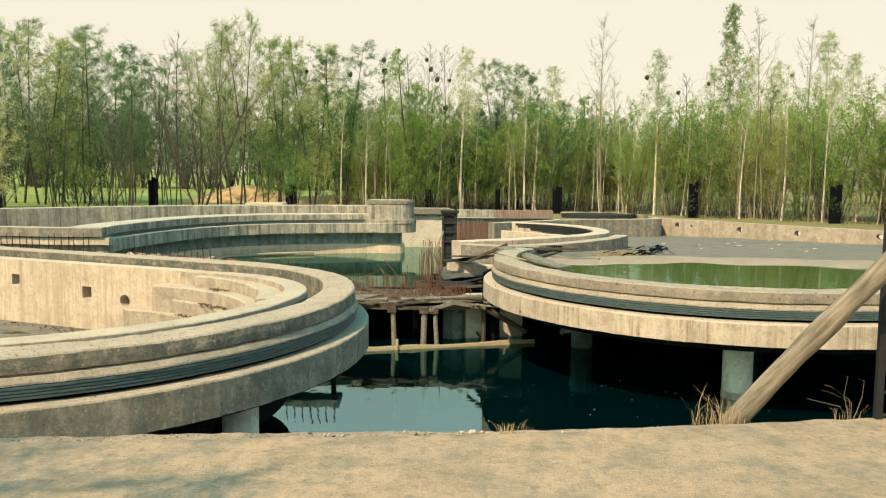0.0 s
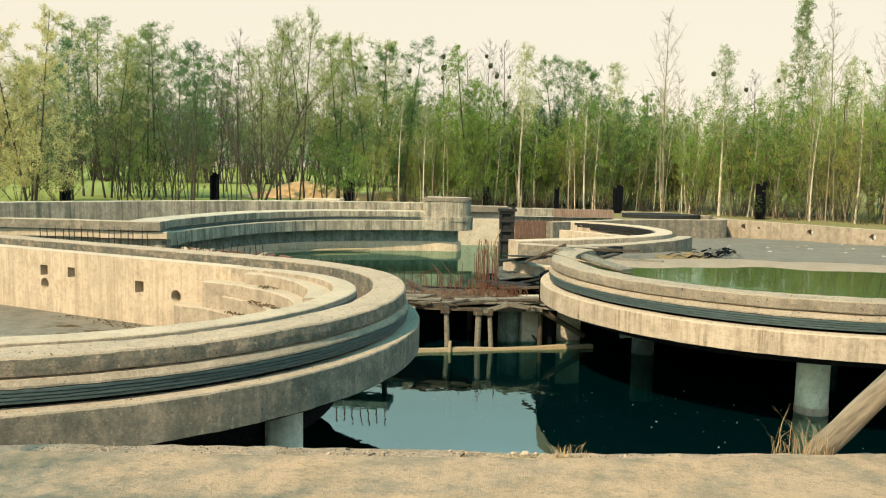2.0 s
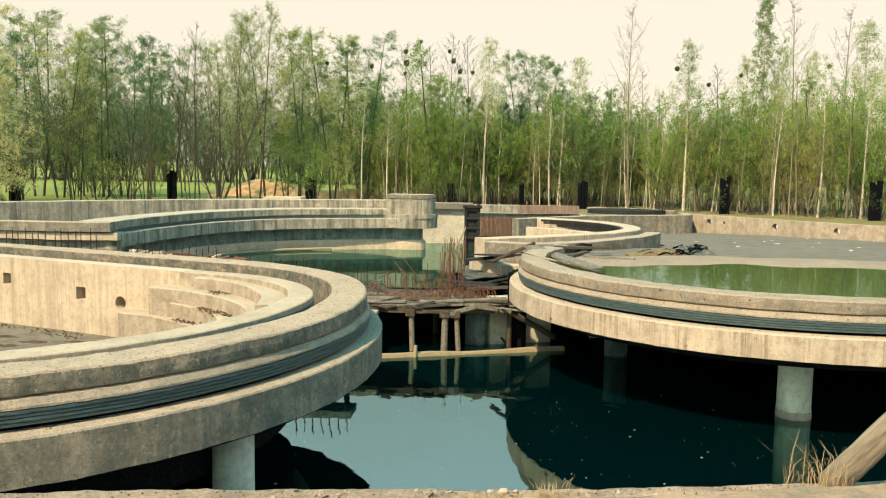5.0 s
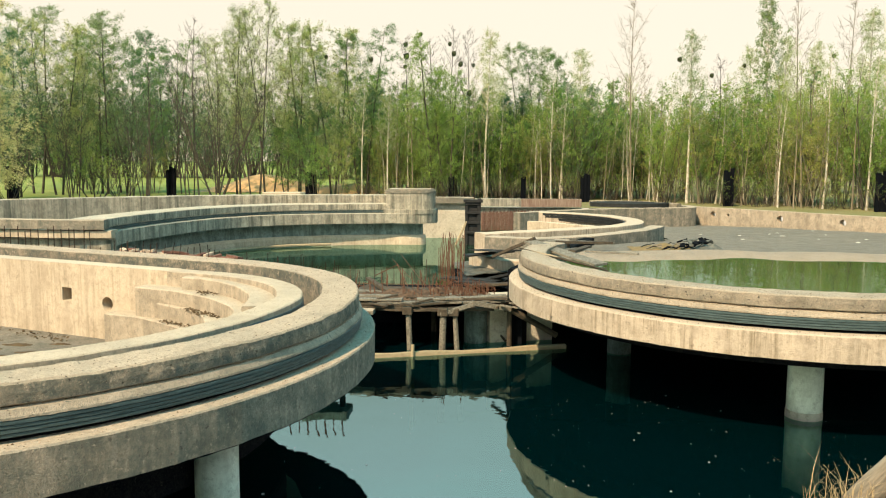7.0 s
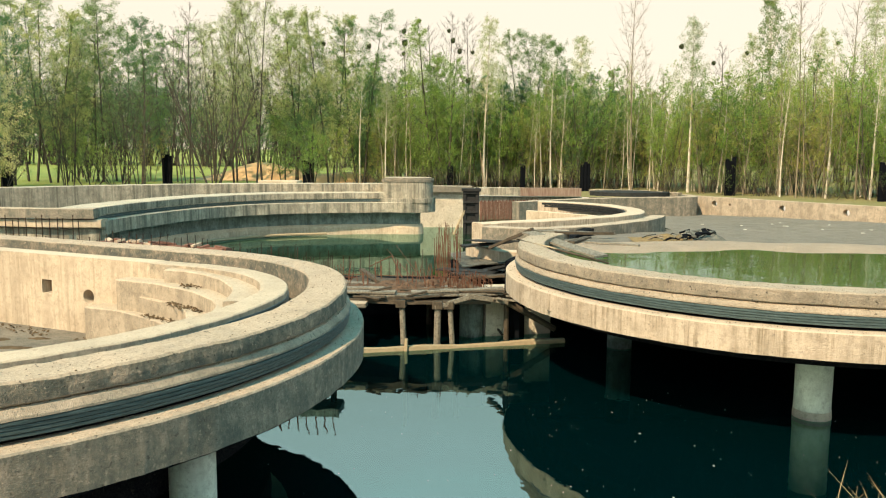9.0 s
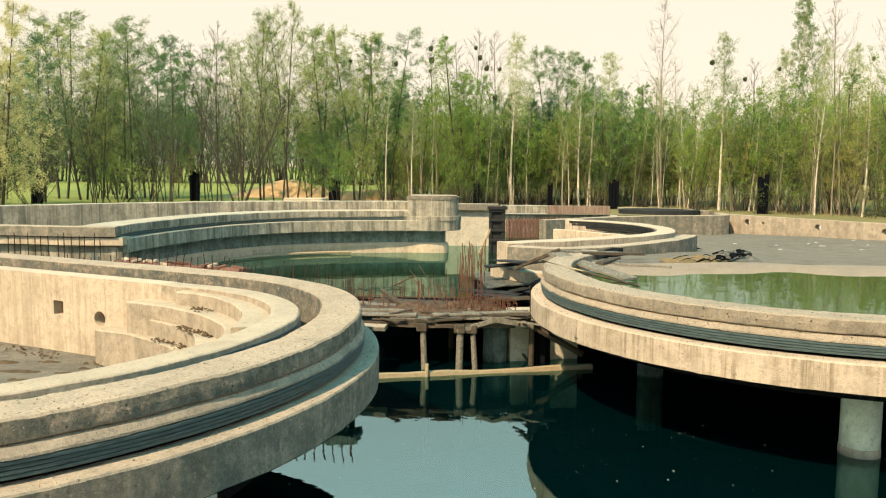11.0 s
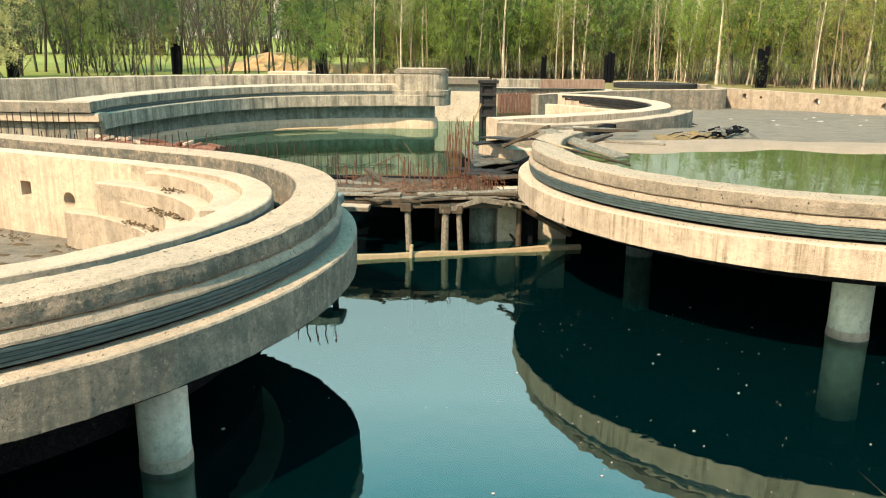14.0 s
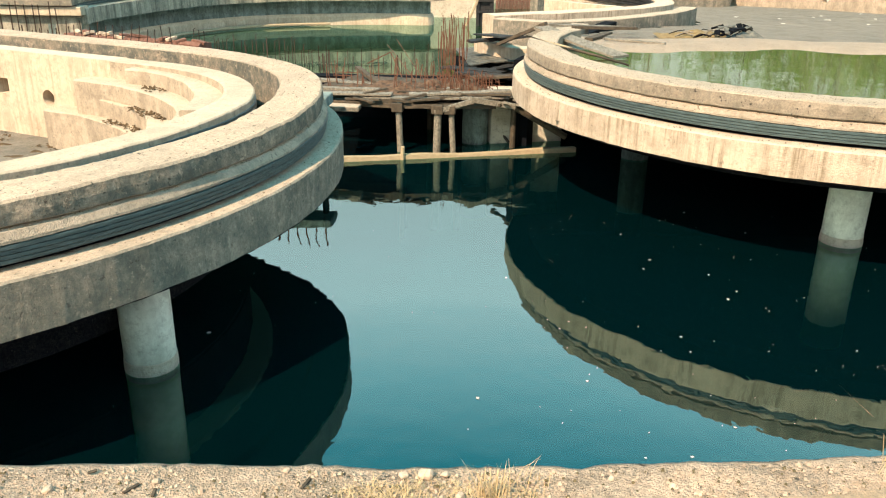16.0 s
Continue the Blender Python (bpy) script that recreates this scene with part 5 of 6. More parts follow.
for x, y, z, b in ((2.78, 5.80, 0.24, 0.06), (2.70, 5.86, 0.12, 0.05), (2.92, 5.85, 0.30, -0.04), (2.84, 5.95, 0.16, 0.08), (3.06, 5.9, 0.26, 0.03)):
    part("shoot", tube([(3.02, 5.98, -0.11), ((3.02 + x) / 2 + b, (5.98 + y) / 2, z * 0.5), (x, y, z), (x - 0.05, y, z + 0.01)], [0.0024, 0.002, 0.0013, 0.0008], 5), M_WOOD, twig_bush)
solid("dead_twig", rod([(0.18, 6.1, WATER + 0.02), (0.30, 6.25, WATER + 0.05), (0.05, 6.6, WATER + 0.02)], 0.004, 4), M_STRAW, "thin pale twig lying on the water", "twig")


def grit(n, seed, near=0.30):
    """Crumbs of concrete along the broken edge."""
    r = random.Random(seed)
    verts, faces = [], []
    for _ in range(n):
        e = EDGE[r.randrange(20, int(len(EDGE) * 0.36))]
        d = -0.18 + (near + 0.18) * r.random()
        s = 0.0016 + 0.0065 * r.random() ** 5
        c = Vector((e.x + r.uniform(-0.03, 0.03), e.y + d, -0.097))
        k = len(verts)
        for dx, dy, dz in ((-1, -1, -0.3), (1, -0.8, -0.3), (0.9, 1, -0.3), (-1, 0.8, -0.3), (-0.5, -0.5, 0.9), (0.6, -0.4, 0.7), (0.4, 0.6, 0.9), (-0.5, 0.5, 0.6)):
            verts.append(c + Vector((dx * r.uniform(0.6, 1.2), dy * r.uniform(0.6, 1.2), dz * r.uniform(0.6, 1.1))) * s)
        faces += [(k + a, k + b, k + c2, k + d2) for a, b, c2, d2 in ((4, 5, 6, 7), (0, 1, 5, 4), (1, 2, 6, 5), (2, 3, 7, 6), (3, 0, 4, 7))]
    return verts, faces


tagged(new("grit", raw_mesh("grit", *grit(9500, 3, 0.185), M_PEBBLE)), "loose concrete grit along the broken slab edge", "grit", kind="stuff")
tagged(new("moss_crumbs", raw_mesh("moss_crumbs", *grit(2600, 8, 0.18), M_MOSS)), "dark moss and earth crumbs along the slab edge", "moss", kind="stuff")


def scraps(n, seed, spots, s0, s1):
    r = random.Random(seed)
    verts, faces = [], []
    for _ in range(n):
        x0, y0, x1, y1, z0, z1 = r.choice(spots)
        t = r.random()
        c = Vector((x0 + (x1 - x0) * t + r.gauss(0, 0.06), y0 + (y1 - y0) * t + r.gauss(0, 0.06), z0 + (z1 - z0) * t + 0.012))
        s, a = r.uniform(s0, s1), r.uniform(0, 6.28)
        k = len(verts)
        u, v = Vector((math.cos(a), math.sin(a), r.uniform(-0.5, 0.5))) * s, Vector((-math.sin(a), math.cos(a), r.uniform(-0.5, 0.5))) * s * 0.7
        verts += [c - u, c - v * 0.9, c + u, c + v, c + Vector((0, 0, s * 0.5))]
        faces += [(k, k + 1, k + 4), (k + 1, k + 2, k + 4), (k + 2, k + 3, k + 4), (k + 3, k, k + 4)]
    return verts, faces


tagged(new("leaf_litter", raw_mesh("leaf_litter", *scraps(300, 4, [(-8.2, 14.35, -6.2, 13.65, -1.1, -1.1), (-7.4, 13.9, -6.3, 13.5, -1.1, -1.1), (-5.75, 13.3, -5.2, 13.15, -1.1, -1.1), (-4.45, 12.72, -4.05, 12.45, -0.60, -0.60), (-4.1, 12.5, -3.85, 12.25, -0.60, -0.60), (-4.0, 12.48, -3.5, 12.02, -0.38, -0.38), (-3.75, 12.3, -3.4, 11.95, -0.38, -0.38), (-3.95, 12.72, -3.55, 12.42, -0.17, -0.17)], 0.012, 0.038), M_DRYLEAF)), "brown leaf litter in the basin corners", "leaf litter", kind="stuff")
for k, (x, y, l, w) in enumerate(((-6.35, 12.75, 0.34, 0.10), (-6.0, 12.35, 0.42, 0.07), (-6.8, 12.5, 0.22, 0.09), (-5.75, 12.75, 0.12, 0.08), (-7.2, 12.9, 0.3, 0.12), (-5.45, 12.55, 0.16, 0.06), (-5.2, 12.75, 0.10, 0.07), (-6.9, 13.2, 0.30, 0.10), (-7.6, 13.5, 0.34, 0.10), (-6.3, 13.3, 0.20, 0.08), (-5.6, 13.0, 0.14, 0.06))):
    solid("leaf_pad", mound_geo(x, y, -1.08, l, w, 0.035, k, 12), M_DRYLEAF, "flat pad of wet brown leaves on the basin floor", "leaf pad", "leaf pads")


def crumbs(path, n, seed, d0, d1, z, big):
    """Chips and sand lying along a rim or ledge."""
    r = random.Random(seed)
    verts, faces = [], []
    for _ in range(n):
        i = r.randrange(1, len(path) - 1)
        way = (path[i + 1] - path[i - 1]).normalized()
        q = path[i] + Vector((-way.y, way.x)) * (d0 + (d1 - d0) * r.random() ** 1.5) + way * r.uniform(-0.03, 0.03)
        s = 0.004 + big * r.random() ** 5
        k = len(verts)
        for dx, dy, dz in ((-1, -1, -0.2), (1, -0.8, -0.2), (0.1, 1, -0.2), (0, 0, 0.8)):
            verts.append((q.x + dx * s * r.uniform(0.6, 1.2), q.y + dy * s * r.uniform(0.6, 1.2), z + dz * s * r.uniform(0.6, 1.1)))
        faces += [(k, k + 1, k + 3), (k + 1, k + 2, k + 3), (k + 2, k, k + 3)]
    return verts, faces


for path, z, d0, d1, n, m in ((A_PATH, 0.153, 0.21, 0.60, 600, M_DRYLEAF), (A_PATH, -0.258, 0.03, 0.15, 900, M_PEBBLE), (A_PATH, -0.258, 0.05, 0.15, 380, M_DRYLEAF), (B_PATH, 0.153, 0.21, 0.60, 900, M_DRYLEAF), (B_PATH, -0.258, 0.04, 0.15, 700, M_DRYLEAF), (B_PATH, -0.016, 0.172, 0.20, 650, M_MOSS), (A_PATH, -0.016, 0.172, 0.20, 420, M_MOSS)):
    tagged(new("crumbs", raw_mesh("crumbs", *crumbs(path, n, n, d0, d1, z, 0.007), m)), "concrete crumbs and moss bits lying along the basin rim", "crumbs", kind="stuff")
for i in range(13):
    x, y = rng.uniform(6.5, 13.5), rng.uniform(24, 37)
    z = floor_height(x, y)
    solid("litter_scrap", box(-0.05, -0.04, 0, 0.05, 0.04, 0.02, pose(x, y, z, 0, 0, rng.uniform(0, 180)), 0.008, 0.02, i), M_WHITE, "white scrap lying on the grey floor", "litter", "scraps on the floor")
# flecks afloat on the pond, gathered under the basins
def flecks():
    r = random.Random(12)
    verts, faces = [], []
    for i in range(150):
        x, y = (r.uniform(0.6, 4.6), r.uniform(8.0, 13.5)) if i % 4 else (r.uniform(-2.4, 1.0), r.uniform(6.6, 14))
        s = 0.004 + 0.020 * r.random() ** 8
        k, a = len(verts), r.uniform(0, 6)
        verts += [(x + s * math.cos(a + j * 1.257) * r.uniform(0.6, 1.3), y + s * math.sin(a + j * 1.257) * r.uniform(0.6, 1.3), WATER + 0.004) for j in range(5)] + [(x, y, WATER + 0.010)]
        faces += [(k + j, k + (j + 1) % 5, k + 5) for j in range(5)]
    return verts, faces


tagged(new("floating_flecks", raw_mesh("floating_flecks", *flecks(), M_WHITE)), "pale flecks of foam and blossom afloat on the pond", "flecks", kind="stuff")

# ---- posts, mound and woods behind ----
for x, y, w, h in ((-30.1, 50.5, 0.62, 2.0), (-22.4, 56.5, 0.60, 2.0), (-12.6, 56.5, 0.75, 1.7), (-2.9, 55.0, 0.40, 1.5), (1.8, 55.0, 0.34, 1.5), (5.7, 54.0, 0.62, 1.75), (13.4, 49.5, 0.58, 2.15), (19.2, 43.5, 0.62, 2.1), (23.4, 47.0, 0.6, 2.0)):
    t = thing("post_cluster", (x, y, GROUND), "black tarred timber post bundle standing at the wood edge", "post", "black posts")
    for k in range(3):
        dx = (k - 1) * w / 3
        part("stake", box(x + dx - w / 6.3, y - 0.12 + 0.05 * k, GROUND - 0.3, x + dx + w / 6.3, y + 0.12 + 0.05 * k, GROUND + h * (1 - 0.05 * ((k * 7 + int(x)) % 3)), None, 0.02, 0.02, x), M_BLACK, t)

solid("clay_mound", mound_geo(-18.2, 66.0, -0.75, 5.6, 3.0, 1.4, 3, 30, 0.18), M_CLAY, "bare orange clay mound beyond the meadow", "mound", smooth=True)
solid("clay_mound", mound_geo(-11.0, 62.5, -0.75, 3.6, 2.3, 1.0, 5, 24, 0.4), M_CLAY, "low bare orange clay bank among the trees", "mound", smooth=True)
solid("concrete_box", box(-12.0, 43.0, -0.9, -10.0, 44.2, 0.02, None, 0.03, 0.02), M_PALE, "pale concrete box on the grass behind the basin", "box")


FULL = {}


class Tree:
    """Gathers wood and leaves as plain lists, to become two meshes."""

    def __init__(self, seed):
        self.r = np.random.default_rng(seed)
        self.wv, self.wf, self.leaf_at, self.leaf_size = [], [], [], []

    def limb(self, pts, rad, sides):
        v, f = tube(pts, rad, sides, False)
        n = len(self.wv)
        self.wv += [tuple(p) for p in v]
        self.wf += [tuple(i + n for i in q) for q in f]

    def twig(self, q, e, w):
        """A thin shoot that tapers to a point."""
        way = (e - q).normalized()
        a = way.orthogonal().normalized() * w
        b = way.cross(a)
        n = len(self.wv)
        self.wv += [tuple(q + a), tuple(q - a * 0.5 + b * 0.87), tuple(q - a * 0.5 - b * 0.87), tuple(e)]
        self.wf += [(n, n + 1, n + 3), (n + 1, n + 2, n + 3), (n + 2, n, n + 3)]

    def spray(self, q, way, length, leaves, size, fine):
        """A twig with leaves set close along its outer part."""
        r = self.r
        e = q + way * length
        self.twig(q, e, fine)
        for u in r.random(leaves):
            c = q.lerp(e, 0.25 + 0.8 * u)
            self.leaf_at.append((c.x, c.y, c.z))
            self.leaf_size.append(size * r.uniform(0.6, 1.3))

    def stem(self, base, h, r0, lean, start, limbs, spread, subs, twigs, leaves, size, rise, droop, taper=0.75, fine=0.006, reach=0.34):
        r = self.r
        ph = r.uniform(0, 6.28, 4)
        trunk = lambda t: Vector((base[0] + lean[0] * t + 0.012 * h * math.sin(4 * t + ph[0]), base[1] + lean[1] * t + 0.012 * h * math.sin(3.4 * t + ph[1]), base[2] + h * t))
        ts = [i / 7 for i in range(8)]
        self.limb([trunk(t) for t in ts], [r0 * (1 - 0.93 * t) + 0.005 for t in ts], 5)
        for i in range(limbs):
            t = start + (0.985 - start) * (i + r.random()) / limbs
            az = i * 2.4 + r.uniform(-0.6, 0.6)
            ln = spread * max(0.10, (1 - t) ** taper) * r.uniform(0.5, 1.2)
            out = Vector((math.cos(az), math.sin(az), 0))
            up = rise * r.uniform(0.6, 1.35)
            p = trunk(t)
            pts = [p, p + out * ln * 0.45 + Vector((0, 0, ln * 0.42 * up)), p + out * ln + Vector((0, 0, ln * (1.05 * up - droop * 0.4)))]
            rr = max(fine * 1.3, r0 * 0.30 * (1 - 0.6 * t))
            self.limb(pts, [rr, rr * 0.6, rr * 0.2], 3)
            for k in range(subs):
                s = 0.18 + 0.82 * (k + r.random()) / subs
                j = min(1, int(s * 2))
                q = pts[j].lerp(pts[j + 1], s * 2 - j)
                d = (Vector(r.normal(size=3)) * 0.55 + out * 0.5 + Vector((0, 0, 0.55 * rise - droop))).normalized()
                sl = (reach * ln + 0.25) * r.uniform(0.5, 1.2)
                e = q + d * sl
                self.twig(q, e, fine * 1.2)
                for m in range(twigs):
                    u = 0.15 + 0.85 * (m + r.random()) / twigs
                    w = (Vector(r.normal(size=3)) * 0.65 + d * 0.7 + Vector((0, 0, 0.25 * rise - droop))).normalized()
                    self.spray(q.lerp(e, u), w, (0.30 * sl + 0.12) * r.uniform(0.6, 1.4), leaves, size, fine * 0.7)

    def crown_mesh(self, leaf):
        n = len(self.leaf_at)
        c, s = np.array(self.leaf_at), np.array(self.leaf_size)[:, None]
        a = self.r.normal(size=(n, 3))
        a /= np.linalg.norm(a, axis=1)[:, None]
        b = np.cross(a, self.r.normal(size=(n, 3)))
        b /= np.linalg.norm(b, axis=1)[:, None] + 1e-9
        c = c + self.r.normal(size=(n, 3)) * 0.055
        v = np.stack([c - a * s, c + b * s * 0.8, c + a * s], axis=1).reshape(-1, 3)
        return raw_mesh("crown", v.tolist(), np.arange(3 * n).reshape(-1, 3).tolist(), leaf)

    def place(self, name, label, bark, leaf, group):
        t = thing(name, (0, 0, 0), label, "tree" if "tree" in name or name in ("birch", "poplar") else "shrub", group)
        FULL[t.name] = max(v[2] for v in self.wv)
        w = new("trunk", raw_mesh("trunk", self.wv, self.wf, bark))
        w.parent = t
        if self.leaf_at:
            c = new("crown", self.crown_mesh(leaf))
            c.parent = t
        return t


def many_stems(seed, n, h, r0, splay=4.0, **kw):
    t = Tree(seed)
    for i in range(n):
        a = 6.283 * i / n + t.r.uniform(0, 1)
        d = 0.25 if n > 1 else 0.0
        k = t.r.uniform(0.75, 1.0) if i else 1.0
        t.stem((d * math.cos(a), d * math.sin(a), 0), h * k, r0 * k, (d * splay * math.cos(a), d * splay * math.sin(a)), **kw)
    return t


EDGE_WOOD, THICKET = "wood edge trees", "undergrowth"
LEAFY = [many_stems(11 + i, 1 + i % 2, 10, 0.065, start=0.20, limbs=30 - 8 * (i % 2), spread=3.3, subs=7, twigs=7, leaves=12, size=0.036, rise=0.70, droop=0.05, taper=0.55).place("tree", "tall leafy tree in fresh pale green", M_BARK, (M_LEAF, M_LEAFPALE, M_LEAFDARK, M_LEAF)[i], EDGE_WOOD) for i in range(4)]
TALL = [many_stems(16 + i, 2, 10, 0.055, start=0.25, limbs=24, spread=2.6, subs=7, twigs=7, leaves=6, size=0.032, rise=1.15, droop=0.0, taper=0.55).place("tree", "tall airy tree with silvery unfolding leaves", M_BARK, M_LEAFPALE, EDGE_WOOD) for i in range(2)]
BLOSSOM = [many_stems(19, 3, 9, 0.08, splay=6.0, start=0.05, limbs=26, spread=3.0, subs=6, twigs=6, leaves=18, size=0.040, rise=0.6, droop=0.25, taper=0.6).place("tree", "pale blossoming tree with branches hanging to the grass", M_BARK, M_BLOSSOM, EDGE_WOOD)]
AIRY = [many_stems(21 + i, 1, 10, 0.085, start=0.42, limbs=34, spread=2.0, subs=6, twigs=6, leaves=9, size=0.030, rise=1.0, droop=0.25, taper=0.65, fine=0.005).place("birch", "slender white-barked birch with thin young leaves", M_BARKPALE, M_LEAFPALE, EDGE_WOOD) for i in range(3)]
POPLAR = [many_stems(26, 1, 10, 0.075, start=0.40, limbs=44, spread=1.25, subs=3, twigs=4, leaves=18, size=0.042, rise=2.0, droop=0.0, taper=0.7).place("poplar", "narrow poplar with clumps of bright young leaves", M_BARKPALE, M_LEAFPALE, EDGE_WOOD)]
DENSE = [many_stems(31 + i, 2, 9, 0.085, start=0.05, limbs=30, spread=2.6, subs=6, twigs=6, leaves=12, size=0.038, rise=0.8, droop=0.15).place("tree", "dense bushy tree in deep green leaf", M_BARK, M_LEAF if i % 2 else M_LEAFDARK, EDGE_WOOD) for i in range(3)]
BARE = [many_stems(41 + i, 1, 10, 0.05, start=0.34, limbs=24, spread=2.2, subs=6, twigs=5, leaves=0, size=0.05, rise=1.5, droop=0.0, fine=0.007, reach=0.40).place("tree", "bare thin tree not yet in leaf", M_BARK if i else M_BARKTAN, M_LEAF, EDGE_WOOD) for i in range(2)]
MULTI = [many_stems(51 + i, 4, 8, 0.042, start=0.14, limbs=15, spread=2.6, subs=5, twigs=5, leaves=2 + i, size=0.036, rise=1.1, droop=0.0, fine=0.008).place("tree", "many-stemmed dark tree with budding twigs", M_BARK, M_LEAFDARK, EDGE_WOOD) for i in range(2)]
BRUSH = [many_stems(61 + i, 5, 4.6, 0.024, start=0.12, limbs=10, spread=1.3, subs=3, twigs=4, leaves=(11, 8, 10, 8)[i], size=0.042, rise=1.2, droop=0.0, taper=0.40, fine=0.006).place("shrub", "thicket of thin saplings with olive young leaves", (M_BARK, M_BARKTAN)[i % 2], (M_LEAF, M_BRUSH, M_LEAF, M_OLIVE)[i], THICKET) for i in range(4)]
TWIGGY = [many_stems(81 + i, 9, 1.6, 0.012, start=0.15, limbs=7, spread=0.5, subs=2, twigs=3, leaves=3, size=0.03, rise=1.6, droop=0.0, fine=0.005).place("shrub", "low brown twiggy bush with few leaves", M_BARK, M_BRUSH, THICKET) for i in range(2)]
POLES = [many_stems(71 + i, 1, 8, 0.050, start=0.40, limbs=16, spread=1.1, subs=3, twigs=4, leaves=6, size=0.036, rise=1.6, droop=0.1).place("birch", "thin pale sapling trunk in the thicket", M_BARKPALE if i < 2 else M_BARKTAN, M_BRUSH, EDGE_WOOD) for i in range(3)]
FAR = [many_stems(91 + i, 2, 9, 0.09, start=0.10, limbs=15, spread=2.6, subs=4, twigs=3, leaves=9, size=0.075, rise=0.9, droop=0.1).place("tree", "far dense tree in the wood belt", M_BARK, M_LEAF if i else M_BRUSH, "wood belt trees") for i in range(2)]
STAND = [many_stems(101 + i, 5, 11, 0.10, splay=11.0, start=0.10, limbs=11, spread=2.2, subs=3, twigs=3, leaves=5, size=0.09, rise=1.3, droop=0.1, taper=0.5, fine=0.02).place("tree", "group of dark far trunks beyond the meadow", M_BARK, M_LEAFDARK, "far stand") for i in range(2)]
SPREAD = [many_stems(111, 9, 8.5, 0.06, splay=13.0, start=0.10, limbs=16, spread=2.1, subs=5, twigs=5, leaves=1, size=0.036, rise=1.3, droop=0.0, fine=0.009).place("tree", "wide spreading many-stemmed tree with dark budding twigs", M_BARK, M_LEAFDARK, EDGE_WOOD)]
used = set()


def plant(kinds, i, x, y, h, lean=0.0):
    """A tree of that height at that place; the first of each kind stands there itself."""
    t = kinds[i % len(kinds)]
    s = h / FULL[t.name]
    m = pose(x, y, GROUND - 0.05, lean, 0, (x * 137 + y * 71) % 360) @ Matrix.Diagonal((s * (0.9 + 0.2 * ((i * 7) % 5) / 4), s * (0.9 + 0.2 * ((i * 3) % 5) / 4), s, 1))
    if t.name in used:
        return copy_thing(t, m @ Matrix.Diagonal([1 / v for v in t.scale] + [1]))
    used.add(t.name)
    t.matrix_basis = m
    return t


for i, (x, y, h) in enumerate(((-28.3, 44, 11.2), (-31.8, 45, 11.4))):
    plant(BLOSSOM, i, x, y, h)
# front row of the wood
for i, x, y, h in ((2, -30.5, 52, 11.1), (1, -32.9, 58, 13.5), (1, -30.1, 56, 12.2), (0, -30.6, 60, 12.3), (1, -27.9, 58, 12.9), (3, -27.4, 60, 11.8), (2, -23.3, 55, 11.4), (3, -24.6, 62, 11.7), (1, -13.7, 58, 12.1), (0, -13.0, 60, 11.1), (1, -11.4, 58, 12.1), (3, -9.3, 58, 12.0), (1, 2.2, 62, 11.2), (3, 3.2, 62, 11.0)):
    plant(LEAFY, i, x, y, h)
# deeper rows on the meadow side
for i, (x, y, h) in enumerate(((-26.5, 63, 10.2), (-33, 66, 11.0), (-39, 64, 11.5), (-10.6, 66, 9.8), (-7, 66, 8.9), (-36, 70, 11), (-8.8, 63, 8.2), (-22.5, 76, 10.5), (-17.5, 77, 11.0), (-14.0, 74, 10.6), (-29, 76, 11.0), (-44, 70, 11.5), (-12, 80, 11), (-25.5, 80, 11.0))):
    plant(LEAFY, i, x, y, h)
for i, (x, y, h) in enumerate(((-16.7, 57, 14.0), (-18.8, 60, 13.5), (-16.1, 59, 13.6), (-21.0, 62, 12.0))):
    plant(TALL, i, x, y, h)
for i, (x, y, h) in enumerate(((-0.6, 56, 11.3), (5.9, 60, 10.4), (11.7, 52.5, 10.5), (15.8, 55, 10.0), (18.5, 56, 10.6), (20.1, 55, 10.2), (21.9, 52, 11.7), (26.1, 58, 11.1), (-7.2, 56, 6.9), (30, 56, 11), (27.5, 54, 9.5))):
    plant(AIRY, i, x, y, h)
plant(POPLAR, 0, 16.8, 54, 13.6)
for i, (x, y, h) in enumerate(((-4.2, 57, 11.0), (-3.2, 56, 8.5), (5.3, 57, 8.3), (-12.8, 57, 6.9), (-14.7, 58, 6.0), (-9.1, 59, 8.0), (-1.6, 57.5, 7.4), (3.3, 60, 8.0), (1.0, 59, 7.6), (8.5, 60, 7.0))):
    plant(DENSE, i if i else 1, x, y, h)
for i, x, y, h in ((1, -18.8, 52, 11.5), (1, -6.4, 60, 11.6), (1, -3.3, 62, 12.5), (1, -2.1, 62, 12.4), (0, 8.8, 56, 13.7), (0, 10.3, 60, 9.9), (1, 15.3, 60, 10.1), (0, 19.5, 57, 14.2), (0, 23.4, 58, 14.0), (1, -23.1, 60, 11.2), (1, -5.0, 63, 11.8)):
    plant(BARE, i, x, y, h)
for i, (x, y, h) in enumerate(((-27.0, 52, 8.8), (-30.0, 58, 8.4), (-21.8, 51, 8.0), (-24.6, 55, 8.6), (-32, 54, 9.0), (-36, 56, 9), (-20.4, 55, 8.4))):
    plant(MULTI, i, x, y, h)
plant(SPREAD, 0, -17.0, 50.5, 8.6)
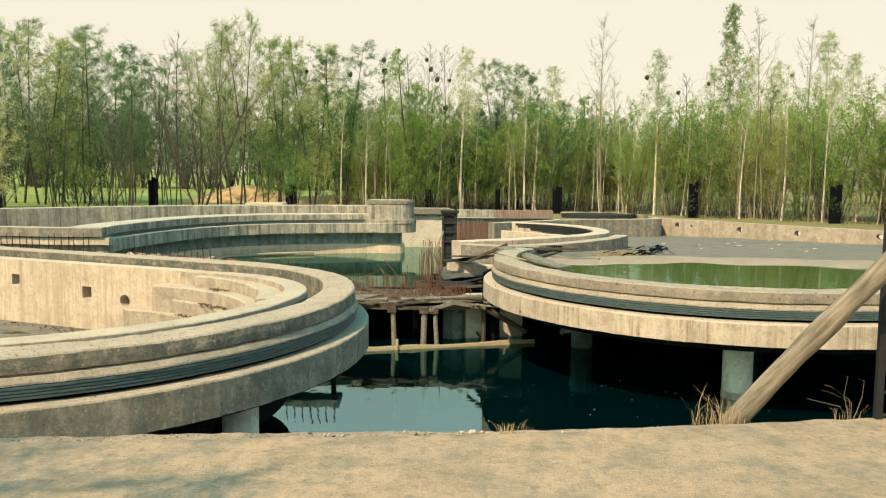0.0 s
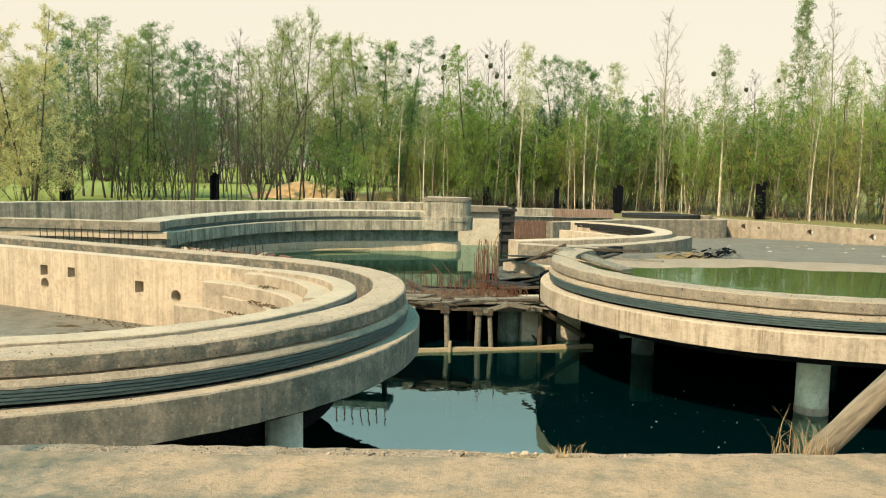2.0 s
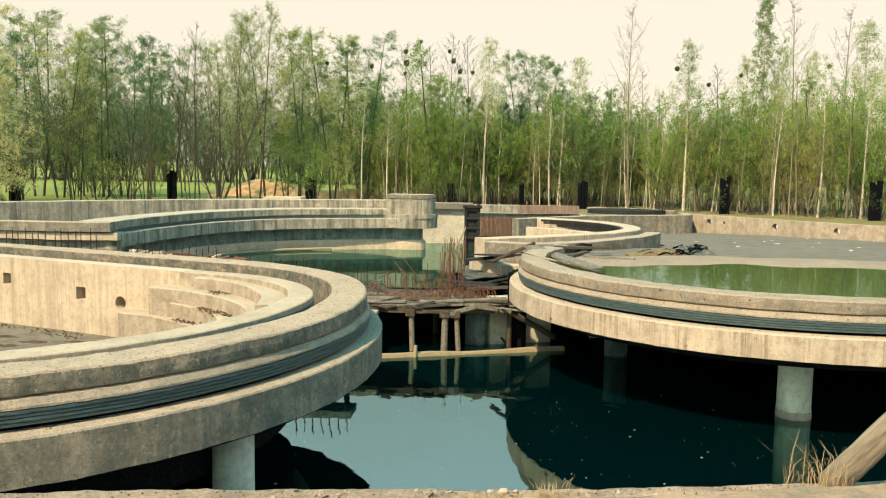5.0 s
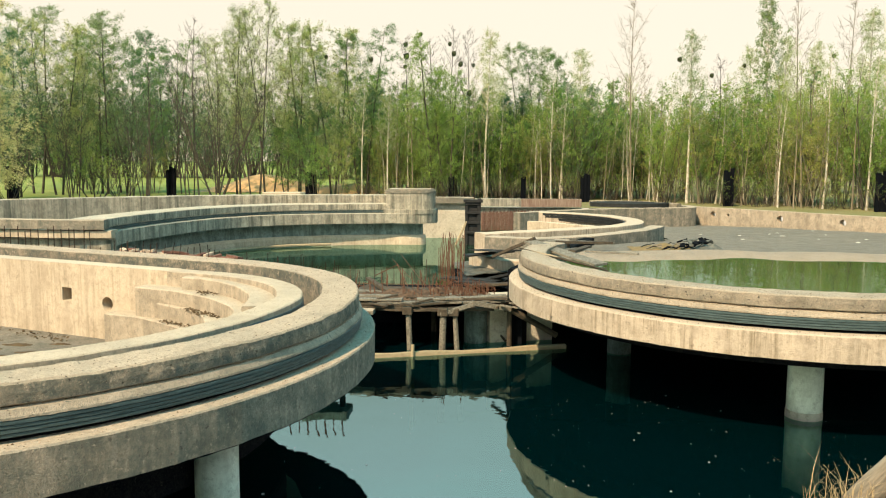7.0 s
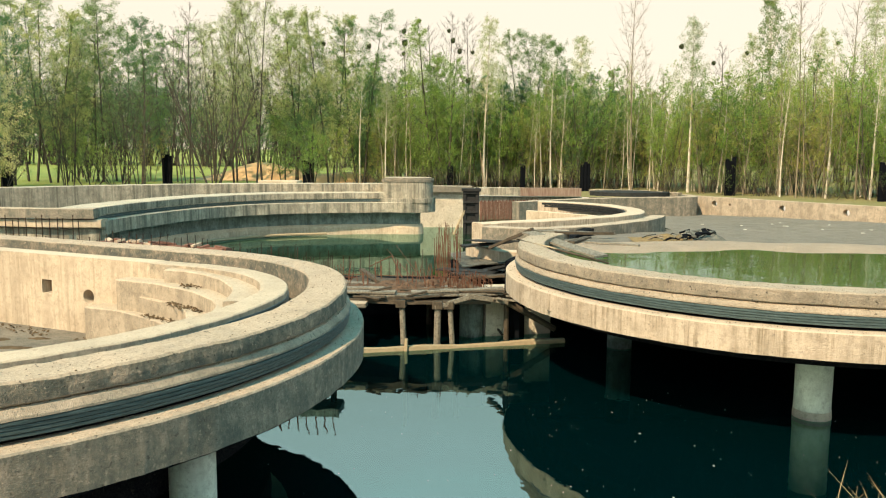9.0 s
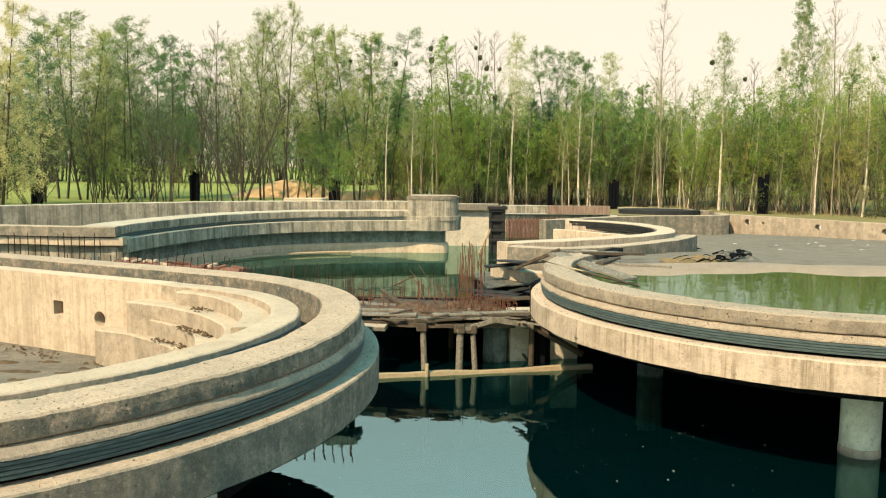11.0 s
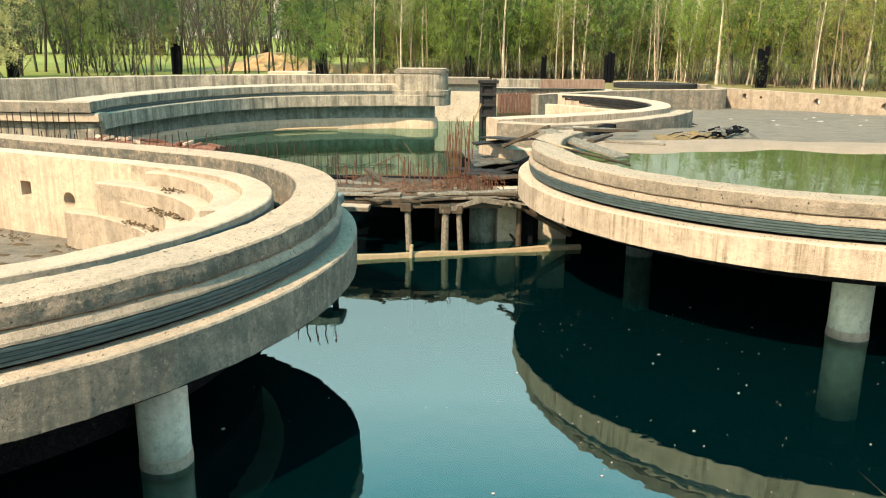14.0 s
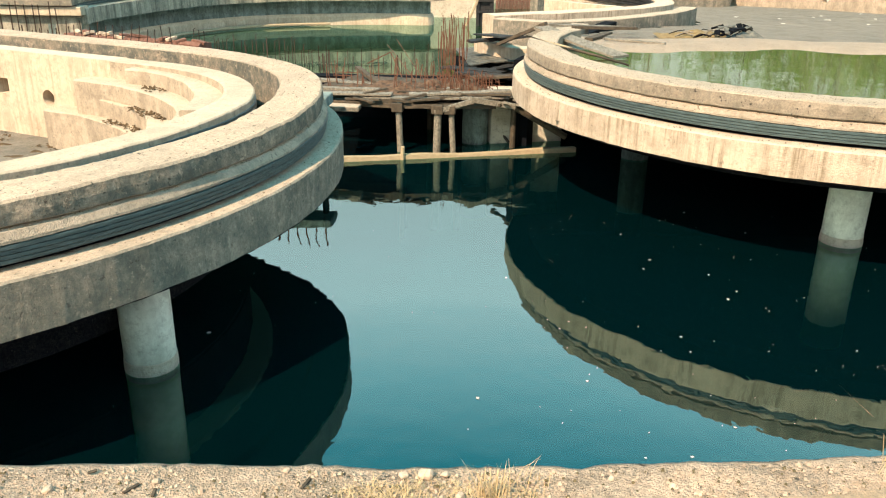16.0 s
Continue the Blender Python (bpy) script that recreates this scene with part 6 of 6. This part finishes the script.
# the thicket that fills the far side of the pit
wild = random.Random(9)
for i in range(150):
    x = -9.5 + 44 * (i / 150) + wild.uniform(-1, 1)
    near = 57.0 if x < 8 else 57.0 - (x - 8) * 1.05
    plant(BRUSH, wild.randrange(4), x, near + 12 * wild.random() ** 1.3, wild.uniform(3.8, 7.2) + (0.9 if x > 4 else 0))
for i in range(150):
    x = -9 + 41 * (i / 150) + wild.uniform(-0.8, 0.8)
    near = 55.8 if x < 8 else 55.8 - (x - 8) * 1.05
    plant(POLES, i, x, near + wild.uniform(0, 6), wild.uniform(4.8, 8.8), wild.uniform(-6, 6))
for i in range(75):
    x = -9 + 60 * (i / 75) + wild.uniform(-1, 1)
    plant(FAR, i, x, wild.uniform(66, 80), wild.uniform(7.2, 9.2))
for i in range(50):
    x = -9 + 42 * (i / 50) + wild.uniform(-0.6, 0.6)
    near = 55.2 if x < 8 else 55.2 - (x - 8) * 1.05
    plant(TWIGGY, i, x, near + wild.uniform(0, 3), wild.uniform(1.0, 2.2))
for i, (x, y, h) in enumerate(((-33.0, 50, 3.6), (-29.4, 49, 3.0), (-26.0, 53, 3.4), (-23.8, 52, 2.8), (-12.0, 55, 4.4), (-10.6, 56, 4.8), (-31.5, 60, 4.6), (-25.0, 60, 4.4), (-28.2, 57, 4.2))):
    plant(BRUSH if i > 3 else TWIGGY, i, x, y, h)
# dark stand of trunks beyond the meadow
for i in range(100):
    x = -100 + 98 * (i / 100) + wild.uniform(-0.8, 0.8)
    plant(STAND, i, x, wild.uniform(104, 118), wild.uniform(9.0, 12.5))
for i in range(40):
    x = -95 + 90 * (i / 40) + wild.uniform(-1, 1)
    plant(FAR, i, x, wild.uniform(114, 124), wild.uniform(8.0, 11.0))
for x, y, z, s in ((-6.47, 60.0, 9.87, 0.28), (-6.41, 60.0, 9.06, 0.34), (-6.52, 60.0, 8.33, 0.22), (-3.47, 62.0, 10.17, 0.24), (-3.16, 62.0, 9.47, 0.30), (-2.67, 62.0, 8.72, 0.30), (-1.74, 62.0, 8.65, 0.22), (-1.83, 57.0, 6.24, 0.30), (-5.41, 60.0, 10.56, 0.22), (-8.62, 58.0, 8.59, 0.26), (-11.74, 58.0, 8.76, 0.22), (10.98, 52.3, 7.83, 0.24), (15.57, 55.0, 7.76, 0.20), (14.82, 60.0, 7.67, 0.24), (19.83, 52.0, 7.96, 0.20)):
    bm = bmesh.new()
    bmesh.ops.create_icosphere(bm, subdivisions=3, radius=s * 0.6)
    for v in bm.verts:
        v.co *= 1 + 0.45 * noise.noise(v.co * 9 / s * 0.3) + 0.25 * noise.noise(v.co * 30)
    bmesh.ops.translate(bm, vec=(x, y, z), verts=bm.verts)
    me = bpy.data.meshes.new("mistletoe")
    bm.to_mesh(me)
    bm.free()
    me.materials.append(M_NEST)
    tagged(new("mistletoe", me), "dark ball of mistletoe high in a tree", "mistletoe", "mistletoe balls")
# a tree behind the camera, whose shade falls on the slab
plant(MULTI, 1, -5.7, -1.0, 8.4).location.z = 0.0
